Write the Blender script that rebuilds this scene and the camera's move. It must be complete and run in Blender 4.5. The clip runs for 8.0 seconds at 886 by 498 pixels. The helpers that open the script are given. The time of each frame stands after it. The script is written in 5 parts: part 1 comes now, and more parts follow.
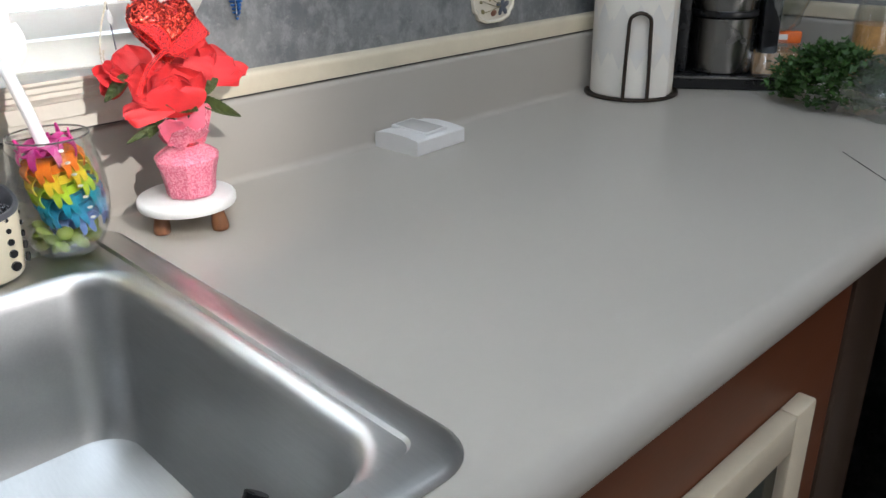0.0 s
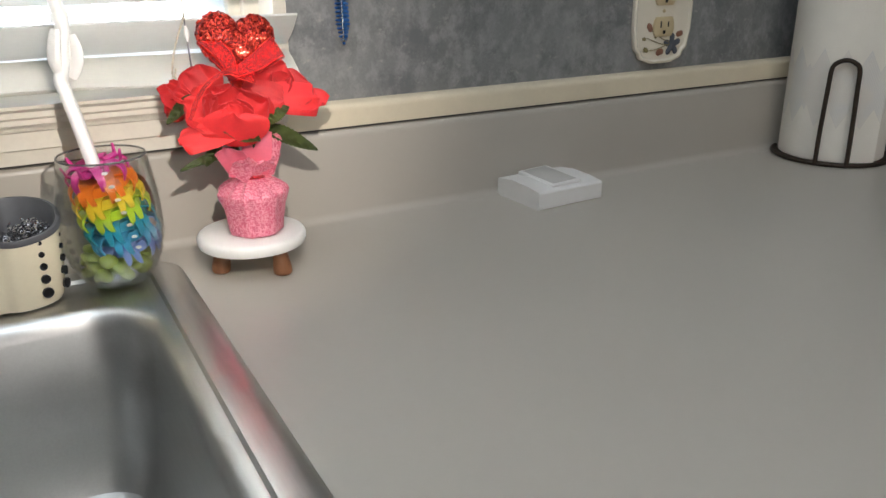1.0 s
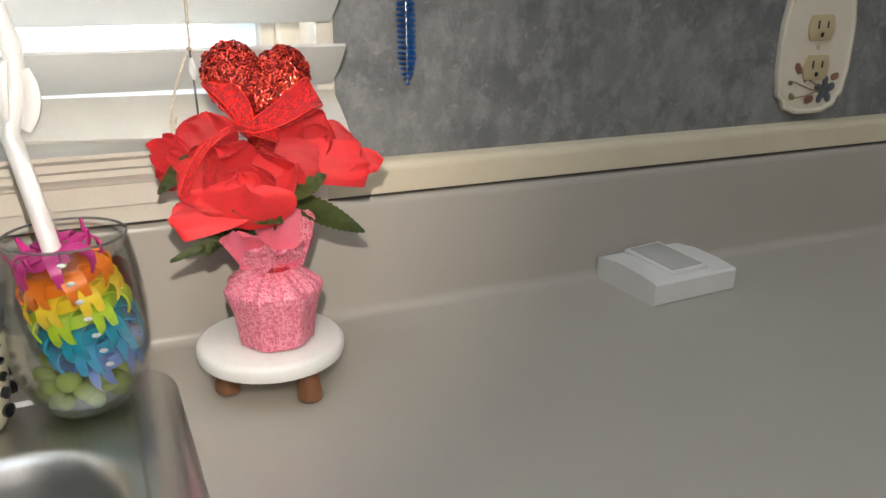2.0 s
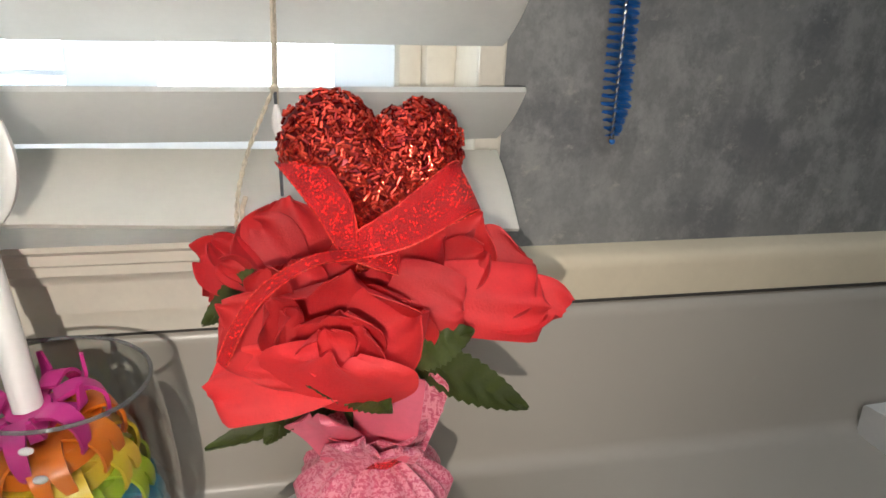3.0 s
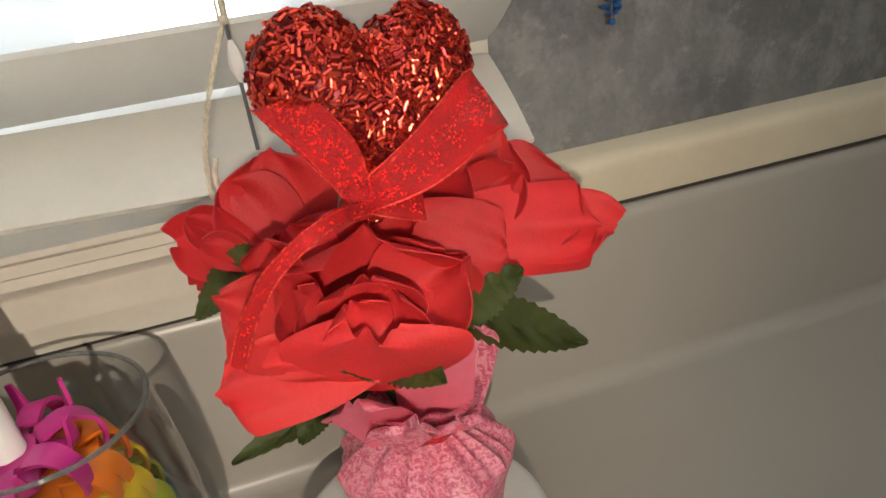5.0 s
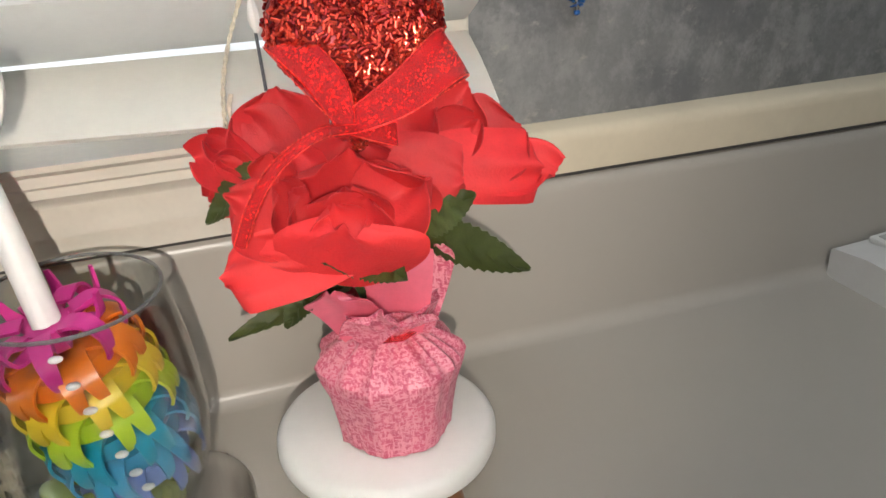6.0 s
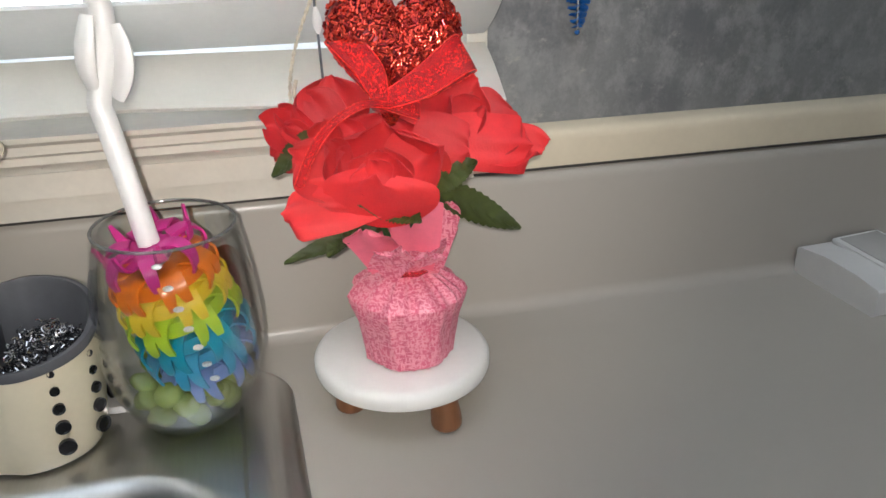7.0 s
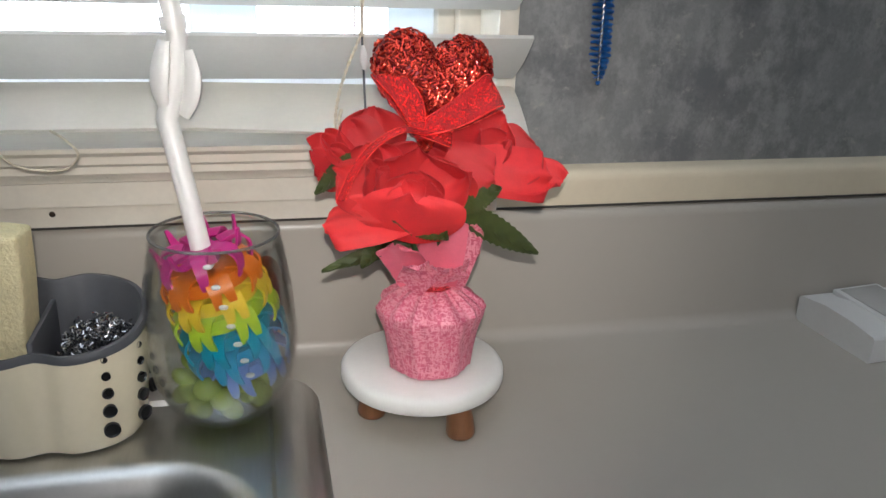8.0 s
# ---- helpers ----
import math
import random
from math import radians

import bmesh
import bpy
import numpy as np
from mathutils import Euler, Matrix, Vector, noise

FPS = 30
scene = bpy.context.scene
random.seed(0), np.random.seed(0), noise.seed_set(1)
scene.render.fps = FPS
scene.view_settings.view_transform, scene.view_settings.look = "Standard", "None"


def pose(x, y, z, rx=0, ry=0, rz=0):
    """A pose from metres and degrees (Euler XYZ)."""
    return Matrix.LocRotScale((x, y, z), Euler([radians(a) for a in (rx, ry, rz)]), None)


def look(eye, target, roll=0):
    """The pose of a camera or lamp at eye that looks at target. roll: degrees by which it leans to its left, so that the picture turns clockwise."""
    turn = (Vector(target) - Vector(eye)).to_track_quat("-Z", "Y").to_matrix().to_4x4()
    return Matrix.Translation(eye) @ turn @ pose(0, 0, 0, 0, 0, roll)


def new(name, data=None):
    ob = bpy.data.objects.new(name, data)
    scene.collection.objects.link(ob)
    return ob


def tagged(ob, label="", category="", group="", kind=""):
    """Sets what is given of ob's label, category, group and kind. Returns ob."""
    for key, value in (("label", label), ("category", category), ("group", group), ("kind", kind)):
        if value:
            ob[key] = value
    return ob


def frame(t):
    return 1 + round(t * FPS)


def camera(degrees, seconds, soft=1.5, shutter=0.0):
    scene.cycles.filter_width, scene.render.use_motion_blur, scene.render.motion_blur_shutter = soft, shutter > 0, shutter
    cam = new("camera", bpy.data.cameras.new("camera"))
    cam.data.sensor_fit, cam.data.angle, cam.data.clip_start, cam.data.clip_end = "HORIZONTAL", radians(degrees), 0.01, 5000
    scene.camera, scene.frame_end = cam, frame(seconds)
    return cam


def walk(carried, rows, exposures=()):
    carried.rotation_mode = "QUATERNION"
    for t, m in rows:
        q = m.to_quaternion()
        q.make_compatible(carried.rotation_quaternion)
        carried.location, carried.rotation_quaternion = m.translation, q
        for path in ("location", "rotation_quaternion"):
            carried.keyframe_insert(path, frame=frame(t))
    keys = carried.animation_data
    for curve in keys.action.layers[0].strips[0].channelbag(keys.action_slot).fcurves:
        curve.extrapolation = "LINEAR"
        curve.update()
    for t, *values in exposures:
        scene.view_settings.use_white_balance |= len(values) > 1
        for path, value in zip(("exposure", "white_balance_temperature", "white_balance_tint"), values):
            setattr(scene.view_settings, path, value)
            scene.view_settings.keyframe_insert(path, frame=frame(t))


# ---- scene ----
cam = camera(56.7, 8.0)

PATH = [
    (0, (-0.097, -0.855, 1.227), (1.18, 0.465, 0.436), -0.8),
    (0.5, (-0.032, -0.84, 1.207), (1.08, 0.652, 0.474), -1.7),
    (1, (0.084, -0.816, 1.2), (0.976, 0.831, 0.496), -0.3),
    (1.2, (0.121, -0.786, 1.2), (0.953, 0.888, 0.491), -0.2),
    (2.3, (0.189, -0.528, 1.187), (0.899, 1.229, 0.548), 1.8),
    (2.5, (0.21, -0.475, 1.197), (0.817, 1.3, 0.503), 2.6),
    (3, (0.232, -0.378, 1.198), (0.674, 1.434, 0.474), 2.6),
    (3.5, (0.214, -0.346, 1.209), (0.646, 1.441, 0.42), 2.6),
    (4, (0.215, -0.33, 1.208), (0.651, 1.44, 0.384), -0.5),
    (4.5, (0.216, -0.322, 1.198), (0.672, 1.422, 0.33), -4.3),
    (5, (0.222, -0.325, 1.184), (0.736, 1.383, 0.281), -6.4),
    (5.2, (0.22, -0.327, 1.178), (0.779, 1.367, 0.273), -6.7),
    (6.3, (0.205, -0.426, 1.182), (0.701, 1.309, 0.321), -1.4),
    (6.5, (0.2, -0.449, 1.181), (0.671, 1.304, 0.341), -1.3),
    (7, (0.195, -0.49, 1.19), (0.649, 1.277, 0.369), -0.7),
    (7.5, (0.188, -0.516, 1.187), (0.619, 1.266, 0.389), 1.1),
    (8, (0.18, -0.533, 1.186), (0.607, 1.294, 0.494), 1.9),
]
walk(cam, [(t, look(eye, target, roll)) for t, eye, target, roll in PATH],
     exposures=[(0, 0.58, 5750, 10), (1.0, 0.20, 6150, 10), (1.2, 0.16, 6200, 10), (2.4, 0.02, 6350, 10), (3.0, -0.28, 6300, 10), (3.5, -0.76, 6150, 10), (4.5, -0.76, 6500, 10), (5.2, -0.30, 6900, 10), (6.4, -0.02, 6000, 10), (8.0, -0.28, 5900, 10)])

# ---------------------------------------------------------------- world and light
TOP = 0.91                                    # worktop height
world = bpy.data.worlds.new("world")
scene.world = world
world.use_nodes = True
wn = world.node_tree.nodes
sky = wn.new("ShaderNodeTexSky")
sky.sky_type, sky.sun_disc = "NISHITA", False
sky.sun_elevation, sky.sun_rotation = radians(38), radians(200)
world.node_tree.links.new(sky.outputs[0], wn["Background"].inputs[0])
wn["Background"].inputs[1].default_value = 0.1


def lamp(name, kind, energy, color, m, **more):
    data = bpy.data.lights.new(name, kind)
    data.energy, data.color = energy, color
    if kind == "AREA":
        data.shape, data.size, data.size_y = "RECTANGLE", more["size"][0], more["size"][1]
    if kind == "SPOT":
        data.shadow_soft_size, data.spot_size, data.spot_blend = more["radius"], radians(more["cone"]), 1.0
    ob = new(name, data)
    ob.matrix_world = m
    return ob


# sky light in the upper part of the sink window, two added fill lamps, and the phone's own little torch
lamp("window_daylight", "AREA", 17.0, (0.88, 0.94, 1.0), look((-0.12, 0.075, 1.50), (-0.12, -1.0, 1.72)), size=(0.84, 0.60))
# Added warm fill from behind; no window is known on that side.
lamp("warm_south_fill", "AREA", 4.2, (1.0, 0.78, 0.54), look((0.3, -2.62, 1.62), (0.35, 0.0, 1.1)), size=(1.3, 1.0))
# Added cool fill from above for the worktop; no fixture is known.
lamp("cool_overhead_fill", "AREA", 8.0, (0.86, 0.94, 1.0), look((0.15, -0.82, 2.37), (0.20, -0.81, 0.0)), size=(1.4, 0.8))
lamp("phone_torch", "SPOT", 9.4, (1.0, 0.90, 0.78), look((0.178, -0.550, 1.222), (0.228, -0.05, 1.085)), radius=0.003, cone=64)


# ---------------------------------------------------------------- materials
def ramp_between(nt, fac, a, b):
    mix = nt.nodes.new("ShaderNodeMix")
    mix.data_type = "RGBA"
    nt.links.new(fac, mix.inputs["Factor"])
    for sock, c in (("A", a), ("B", b)):
        if hasattr(c, "links"):
            nt.links.new(c, mix.inputs[sock])
        else:
            mix.inputs[sock].default_value = (*c, 1)
    return mix.outputs["Result"]


def contrast(nt, fac, low, high):
    m = nt.nodes.new("ShaderNodeMapRange")
    m.inputs["From Min"].default_value, m.inputs["From Max"].default_value = low, high
    nt.links.new(fac, m.inputs["Value"])
    return m.outputs["Result"]


def noise_node(nt, scale, detail=4.0, stretch=(1, 1, 1), rough=0.6):
    tc, mp, nz = (nt.nodes.new(k) for k in ("ShaderNodeTexCoord", "ShaderNodeMapping", "ShaderNodeTexNoise"))
    nt.links.new(tc.outputs["Object"], mp.inputs["Vector"])
    mp.inputs["Scale"].default_value = stretch
    nt.links.new(mp.outputs["Vector"], nz.inputs["Vector"])
    nz.inputs["Scale"].default_value, nz.inputs["Detail"].default_value, nz.inputs["Roughness"].default_value = scale, detail, rough
    return nz.outputs["Fac"]


def surface(name, color, rough=0.5, metal=0.0, vary=0.12, scale=30.0, fine=300.0, bump=0.05, stretch=(1, 1, 1),
            spot=None, spot_scale=12.0, spot_range=(0.62, 0.72), coat=0.0, sheen=0.0, alpha=1.0, transmission=0.0,
            island=0.0, each=0.0, thin=0.0, depth=0.0005):
    """A procedural surface: broad and fine variation of colour and roughness, fine relief, and optional spots: wear,
    and on ROSE painted shading tone.
    """
    m = bpy.data.materials.new(name)
    m.use_nodes = True
    nt = m.node_tree
    b = nt.nodes["Principled BSDF"]
    broad, grain = noise_node(nt, scale, 4, stretch), noise_node(nt, fine, 3, stretch)
    dark = tuple(c * (1 - vary) for c in color)
    light = tuple(min(1, c * (1 + vary)) for c in color)
    col = ramp_between(nt, contrast(nt, broad, 0.3, 0.7), dark, light)
    mulg = nt.nodes.new("ShaderNodeMix")
    mulg.data_type, mulg.blend_type = "RGBA", "MULTIPLY"
    mulg.inputs["Factor"].default_value = 1.0
    nt.links.new(col, mulg.inputs["A"])
    g = ramp_between(nt, contrast(nt, grain, 0.25, 0.75), (1 - vary * 0.5,) * 3, (1 + vary * 0.3,) * 3)
    nt.links.new(g, mulg.inputs["B"])
    col = mulg.outputs["Result"]
    if spot:
        f = contrast(nt, noise_node(nt, spot_scale, 6), *spot_range)
        col = ramp_between(nt, f, col, spot)
    if island:
        geo = nt.nodes.new("ShaderNodeNewGeometry")
        hsv = nt.nodes.new("ShaderNodeHueSaturation")
        nt.links.new(contrast_out(nt, geo.outputs["Random Per Island"], 1 - island, 1 + island), hsv.inputs["Value"])
        nt.links.new(col, hsv.inputs["Color"])
        col = hsv.outputs["Color"]
    # Tone per object; on ROSE it paints shading between neighbouring petals.
    if each:
        info, hsv = nt.nodes.new("ShaderNodeObjectInfo"), nt.nodes.new("ShaderNodeHueSaturation")
        nt.links.new(contrast_out(nt, info.outputs["Random"], 1 - each, 1 + each), hsv.inputs["Value"])
        nt.links.new(col, hsv.inputs["Color"])
        col = hsv.outputs["Color"]
    nt.links.new(col, b.inputs["Base Color"])
    nt.links.new(contrast_out(nt, broad, max(0.02, rough * 0.8), min(1, rough * 1.2)), b.inputs["Roughness"])
    b.inputs["Metallic"].default_value = metal
    b.inputs["Coat Weight"].default_value = coat
    b.inputs["Coat Roughness"].default_value = 0.15
    b.inputs["Sheen Weight"].default_value = sheen
    b.inputs["Alpha"].default_value = alpha
    b.inputs["Transmission Weight"].default_value = transmission
    if bump:
        bp = nt.nodes.new("ShaderNodeBump")
        bp.inputs["Strength"].default_value, bp.inputs["Distance"].default_value = bump, depth
        nt.links.new(grain, bp.inputs["Height"])
        nt.links.new(bp.outputs["Normal"], b.inputs["Normal"])
    if thin:
        out = nt.nodes["Material Output"]
        tr, mx = nt.nodes.new("ShaderNodeBsdfTranslucent"), nt.nodes.new("ShaderNodeMixShader")
        nt.links.new(col, tr.inputs["Color"])
        mx.inputs[0].default_value = thin
        nt.links.new(b.outputs[0], mx.inputs[1])
        nt.links.new(tr.outputs[0], mx.inputs[2])
        nt.links.new(mx.outputs[0], out.inputs["Surface"])
    return m


def contrast_out(nt, fac, a, b):
    m = nt.nodes.new("ShaderNodeMapRange")
    m.inputs["To Min"].default_value, m.inputs["To Max"].default_value = a, b
    nt.links.new(fac, m.inputs["Value"])
    return m.outputs["Result"]


def glass(name, color=(1, 1, 1), rough=0.0, ior=1.45):
    m = bpy.data.materials.new(name)
    m.use_nodes = True
    b = m.node_tree.nodes["Principled BSDF"]
    b.inputs["Base Color"].default_value = (*color, 1)
    b.inputs["Roughness"].default_value = rough
    b.inputs["Transmission Weight"].default_value = 1.0
    b.inputs["IOR"].default_value = ior
    return m


def thin_glass(name, tint=(0.94, 0.95, 0.945), rough=0.02, extra=0.03):
    """Thin clear material: it lets the view through and mirrors more towards its edges."""
    m = bpy.data.materials.new(name)
    m.use_nodes = True
    nt = m.node_tree
    nt.nodes.remove(nt.nodes["Principled BSDF"])
    tr, gl, mx, fr, ad = (nt.nodes.new(k) for k in ("ShaderNodeBsdfTransparent", "ShaderNodeBsdfGlossy", "ShaderNodeMixShader", "ShaderNodeLayerWeight", "ShaderNodeMath"))
    tr.inputs[0].default_value = (*tint, 1)
    gl.inputs["Color"].default_value = (1, 1, 1, 1)
    gl.inputs["Roughness"].default_value = rough
    ad.operation = "POWER"
    ad.inputs[1].default_value = 2.4
    nt.links.new(fr.outputs["Facing"], ad.inputs[0])
    up = nt.nodes.new("ShaderNodeMapRange")
    up.inputs["To Min"].default_value, up.inputs["To Max"].default_value = extra, 0.75
    nt.links.new(ad.outputs[0], up.inputs["Value"])
    ad = up
    nt.links.new(ad.outputs[0], mx.inputs[0])
    nt.links.new(tr.outputs[0], mx.inputs[1])
    nt.links.new(gl.outputs[0], mx.inputs[2])
    nt.links.new(mx.outputs[0], nt.nodes["Material Output"].inputs["Surface"])
    return m


def glow(name, color, strength):
    m = bpy.data.materials.new(name)
    m.use_nodes = True
    b = m.node_tree.nodes["Principled BSDF"]
    b.inputs["Base Color"].default_value = (*color, 1)
    b.inputs["Emission Color"].default_value = (*color, 1)
    b.inputs["Emission Strength"].default_value = strength
    return m


def woven_print(name):
    """Pink wrapping paper with a printed weave of short light strokes."""
    m = surface(name, (0.62, 0.10, 0.18), rough=0.45, vary=0.15, scale=60, fine=700, bump=0.15)
    nt = m.node_tree
    b = nt.nodes["Principled BSDF"]
    base = b.inputs["Base Color"].links[0].from_socket
    a = contrast(nt, noise_node(nt, 800, 2, (1, 1, 0.3)), 0.46, 0.60)
    c = contrast(nt, noise_node(nt, 800, 2, (0.35, 0.35, 1.2)), 0.48, 0.62)
    mx = nt.nodes.new("ShaderNodeMath")
    mx.operation = "MAXIMUM"
    nt.links.new(a, mx.inputs[0])
    nt.links.new(c, mx.inputs[1])
    nt.links.new(ramp_between(nt, mx.outputs[0], base, (0.80, 0.31, 0.38)), b.inputs["Base Color"])
    return m


def plaster_paper(name):
    """Grey wallpaper with a cloudy, sponge-painted pattern."""
    m = surface(name, (0.205, 0.206, 0.206), rough=0.75, vary=0.2, scale=8, fine=330, bump=0.5)
    nt = m.node_tree
    b = nt.nodes["Principled BSDF"]
    base = b.inputs["Base Color"].links[0].from_socket
    c1 = contrast(nt, noise_node(nt, 46, 10, (1, 1, 0.7), 0.74), 0.46, 0.62)
    c2 = contrast(nt, noise_node(nt, 21, 10, (1, 1, 0.9), 0.74), 0.50, 0.63)
    col = ramp_between(nt, c1, base, (0.285, 0.285, 0.280))
    col = ramp_between(nt, c2, col, (0.142, 0.145, 0.150))
    c3 = contrast(nt, noise_node(nt, 60, 8, (1, 1, 1.3), 0.7), 0.60, 0.70)
    col = ramp_between(nt, c3, col, (0.33, 0.32, 0.295))
    nt.links.new(col, b.inputs["Base Color"])
    return m


def towel_print(name):
    """White kitchen paper with a band of pale grey and tan printed diamonds."""
    m = surface(name, (0.82, 0.77, 0.68), rough=0.9, vary=0.03, scale=20, fine=500, bump=0.4)
    nt = m.node_tree
    b = nt.nodes["Principled BSDF"]
    base = b.inputs["Base Color"].links[0].from_socket
    tc, sep = nt.nodes.new("ShaderNodeTexCoord"), nt.nodes.new("ShaderNodeSeparateXYZ")
    nt.links.new(tc.outputs["Object"], sep.inputs[0])

    def op(kind, x, y=None, z=None):
        n = nt.nodes.new("ShaderNodeMath")
        n.operation = kind
        for i, v in enumerate((x, y, z)):
            if v is None:
                continue
            if hasattr(v, "links"):
                nt.links.new(v, n.inputs[i])
            else:
                n.inputs[i].default_value = v
        return n.outputs[0]
    ang = op("ARCTAN2", sep.outputs[1], sep.outputs[0])
    saw = op("PINGPONG", op("MULTIPLY", ang, 0.068), 0.014)
    off = op("ABSOLUTE", op("SUBTRACT", sep.outputs[2], 0.098))
    inside = op("LESS_THAN", op("ADD", off, op("MULTIPLY", saw, 2.0)), 0.052)
    lines = op("GREATER_THAN", op("PINGPONG", op("ADD", off, op("MULTIPLY", saw, 2.0)), 0.0028), 0.0014)
    tint = ramp_between(nt, contrast(nt, noise_node(nt, 28, 1), 0.42, 0.58), (0.60, 0.585, 0.57), (0.67, 0.615, 0.545))
    tint = ramp_between(nt, op("MULTIPLY", lines, 0.55), tint, (0.75, 0.725, 0.69))
    nt.links.new(ramp_between(nt, op("MULTIPLY", inside, 0.55), base, tint), b.inputs["Base Color"])
    return m


LAMINATE = surface("grey laminate", (0.445, 0.410, 0.355), rough=0.32, vary=0.02, scale=3, fine=160, bump=0)
SEAM = surface("dark joint and gap shade", (0.05, 0.045, 0.04), rough=0.8)
STEEL = surface("brushed steel", (0.56, 0.555, 0.54), rough=0.34, metal=1.0, vary=0.10, scale=9, fine=420, bump=0.06, stretch=(1, 0.08, 1))
WALLPAPER = plaster_paper("grey mottled wallpaper")
CREAM = surface("cream painted wood", (0.70, 0.61, 0.45), rough=0.42, vary=0.05, scale=14, fine=220, bump=0.08, spot=(0.52, 0.46, 0.36), spot_scale=45, spot_range=(0.71, 0.78))
WINDOWWHITE = surface("old white paint", (0.75, 0.70, 0.605), rough=0.38, vary=0.07, scale=18, fine=260, bump=0.15, spot=(0.34, 0.29, 0.23), spot_scale=85, spot_range=(0.70, 0.75))
SLAT = surface("white blind slat", (0.78, 0.77, 0.74), rough=0.35, vary=0.04, scale=20, fine=300, bump=0.05, spot=(0.42, 0.39, 0.35), spot_scale=90, spot_range=(0.74, 0.78), thin=0.5)
SLATSOLID = surface("old white slat", (0.74, 0.71, 0.65), rough=0.38, vary=0.05, scale=20, fine=300, bump=0.06, spot=(0.36, 0.31, 0.26), spot_scale=85, spot_range=(0.72, 0.76), thin=0.12)
FROST = surface("frosted plastic sheet", (0.88, 0.92, 0.96), rough=0.5, vary=0.04, scale=9, fine=200, bump=0.05, thin=0.3)
CEILING = surface("ceiling paint", (0.78, 0.76, 0.72), rough=0.9, vary=0.03)
VINYL = surface("floor vinyl", (0.32, 0.27, 0.22), rough=0.45, vary=0.15, scale=6)
BROWN = surface("brown painted wood", (0.145, 0.045, 0.016), rough=0.45, vary=0.12, scale=16, fine=240, bump=0.12, stretch=(0.2, 1, 1), spot=(0.40, 0.30, 0.20), spot_scale=60, spot_range=(0.735, 0.76))
DARKWOOD = surface("dark brown wood", (0.045, 0.026, 0.015), rough=0.5, vary=0.25, scale=14, fine=160, bump=0.2, stretch=(1, 1, 0.12))
DARKGLASS = surface("dark door glass", (0.012, 0.015, 0.012), rough=0.08, vary=0.1)
BLACK = surface("black plastic", (0.012, 0.012, 0.013), rough=0.28, vary=0.15)
APPLIANCE = surface("grey enamel", (0.42, 0.43, 0.38), rough=0.35, vary=0.05)
# Paler patches and each petal's own tone paint in the missing shading.
ROSE = surface("red rose fabric", (0.64, 0.022, 0.028), rough=0.62, vary=0.12, scale=70, fine=1000, bump=0.6, thin=0.10, spot=(0.74, 0.040, 0.038), spot_scale=30, spot_range=(0.40, 0.80), each=0.20)
# Very translucent white, made to read as a bright slit of daylight.
GAPSTRIP = surface("white translucent gap strip", (0.95, 0.96, 0.97), rough=0.5, vary=0.03, scale=9, fine=200, bump=0.05, thin=0.95)
LEAF = surface("green leaf fabric", (0.056, 0.074, 0.014), rough=0.55, vary=0.3, scale=60, fine=900, bump=0.25, thin=0.1)
STEM = surface("green stem plastic", (0.03, 0.06, 0.015), rough=0.5)
WRAP = woven_print("pink printed wrap")
PINK = surface("plain pink paper", (0.80, 0.17, 0.25), rough=0.4, vary=0.08, scale=50, fine=500, bump=0.1, thin=0.15)
HEART = surface("dark red foil", (0.13, 0.006, 0.010), rough=0.4, metal=0.6)
BEAD = surface("copper red beads with painted glints", (0.54, 0.050, 0.045), rough=0.25, metal=0.8, vary=0.2, scale=80, bump=0)
# Random beads turn bright orange-red to paint torch glints among darker ones.
bead_nodes = BEAD.node_tree
bead_geo = bead_nodes.nodes.new("ShaderNodeNewGeometry")
bead_nodes.links.new(ramp_between(bead_nodes, bead_geo.outputs["Random Per Island"], (0.22, 0.009, 0.014), (0.84, 0.095, 0.050)), bead_nodes.nodes["Principled BSDF"].inputs["Base Color"])
ORGANZA = surface("red organza", (0.70, 0.010, 0.014), rough=0.75, vary=0.2, scale=120, fine=1600, bump=0.5, alpha=0.5)
GLITTER = surface("red glitter thread", (0.85, 0.09, 0.06), rough=0.45, metal=0.6, vary=0.3, scale=500, island=0.5, bump=0)
STANDWHITE = surface("white painted wood", (0.82, 0.80, 0.76), rough=0.5, vary=0.03, scale=30, fine=250, bump=0.06, spot=(0.35, 0.30, 0.25), spot_scale=110, spot_range=(0.77, 0.79))
OAK = surface("brown stained wood", (0.235, 0.100, 0.042), rough=0.4, vary=0.3, scale=50, fine=300, bump=0.15, stretch=(1, 1, 0.2))
CLEAR = thin_glass("clear glass")
# Grey colour imitates the dark outline that clear glass shows at its rim.
RIMGLASS = surface("greyed rim glass", (0.16, 0.165, 0.165), rough=0.06, vary=0.05, bump=0, alpha=0.6)
PEBBLE = surface("green glass", (0.62, 0.74, 0.16), rough=0.05, vary=0.1, scale=90, bump=0, transmission=0.55, coat=0.6, thin=0.12)
WHITEPLASTIC = surface("white plastic", (0.80, 0.78, 0.75), rough=0.32, vary=0.03, scale=30)
CADDY = surface("cream glazed plastic", (0.76, 0.68, 0.50), rough=0.22, vary=0.04, scale=18, coat=0.4)
GREYPLASTIC = surface("dark grey plastic", (0.085, 0.088, 0.098), rough=0.5, vary=0.12)
SPONGE = surface("pale yellow sponge", (0.80, 0.70, 0.42), rough=0.95, vary=0.10, scale=60, fine=420, bump=0.9, depth=0.002)
SCRUB = surface("steel wool", (0.42, 0.42, 0.44), rough=0.25, metal=1.0, vary=0.2, scale=200, bump=0)
WIRE = surface("dark bronze wire", (0.055, 0.040, 0.030), rough=0.42, metal=0.7, vary=0.15)
TOWEL = towel_print("printed kitchen paper")
CARD = surface("brown card", (0.35, 0.24, 0.14), rough=0.9)
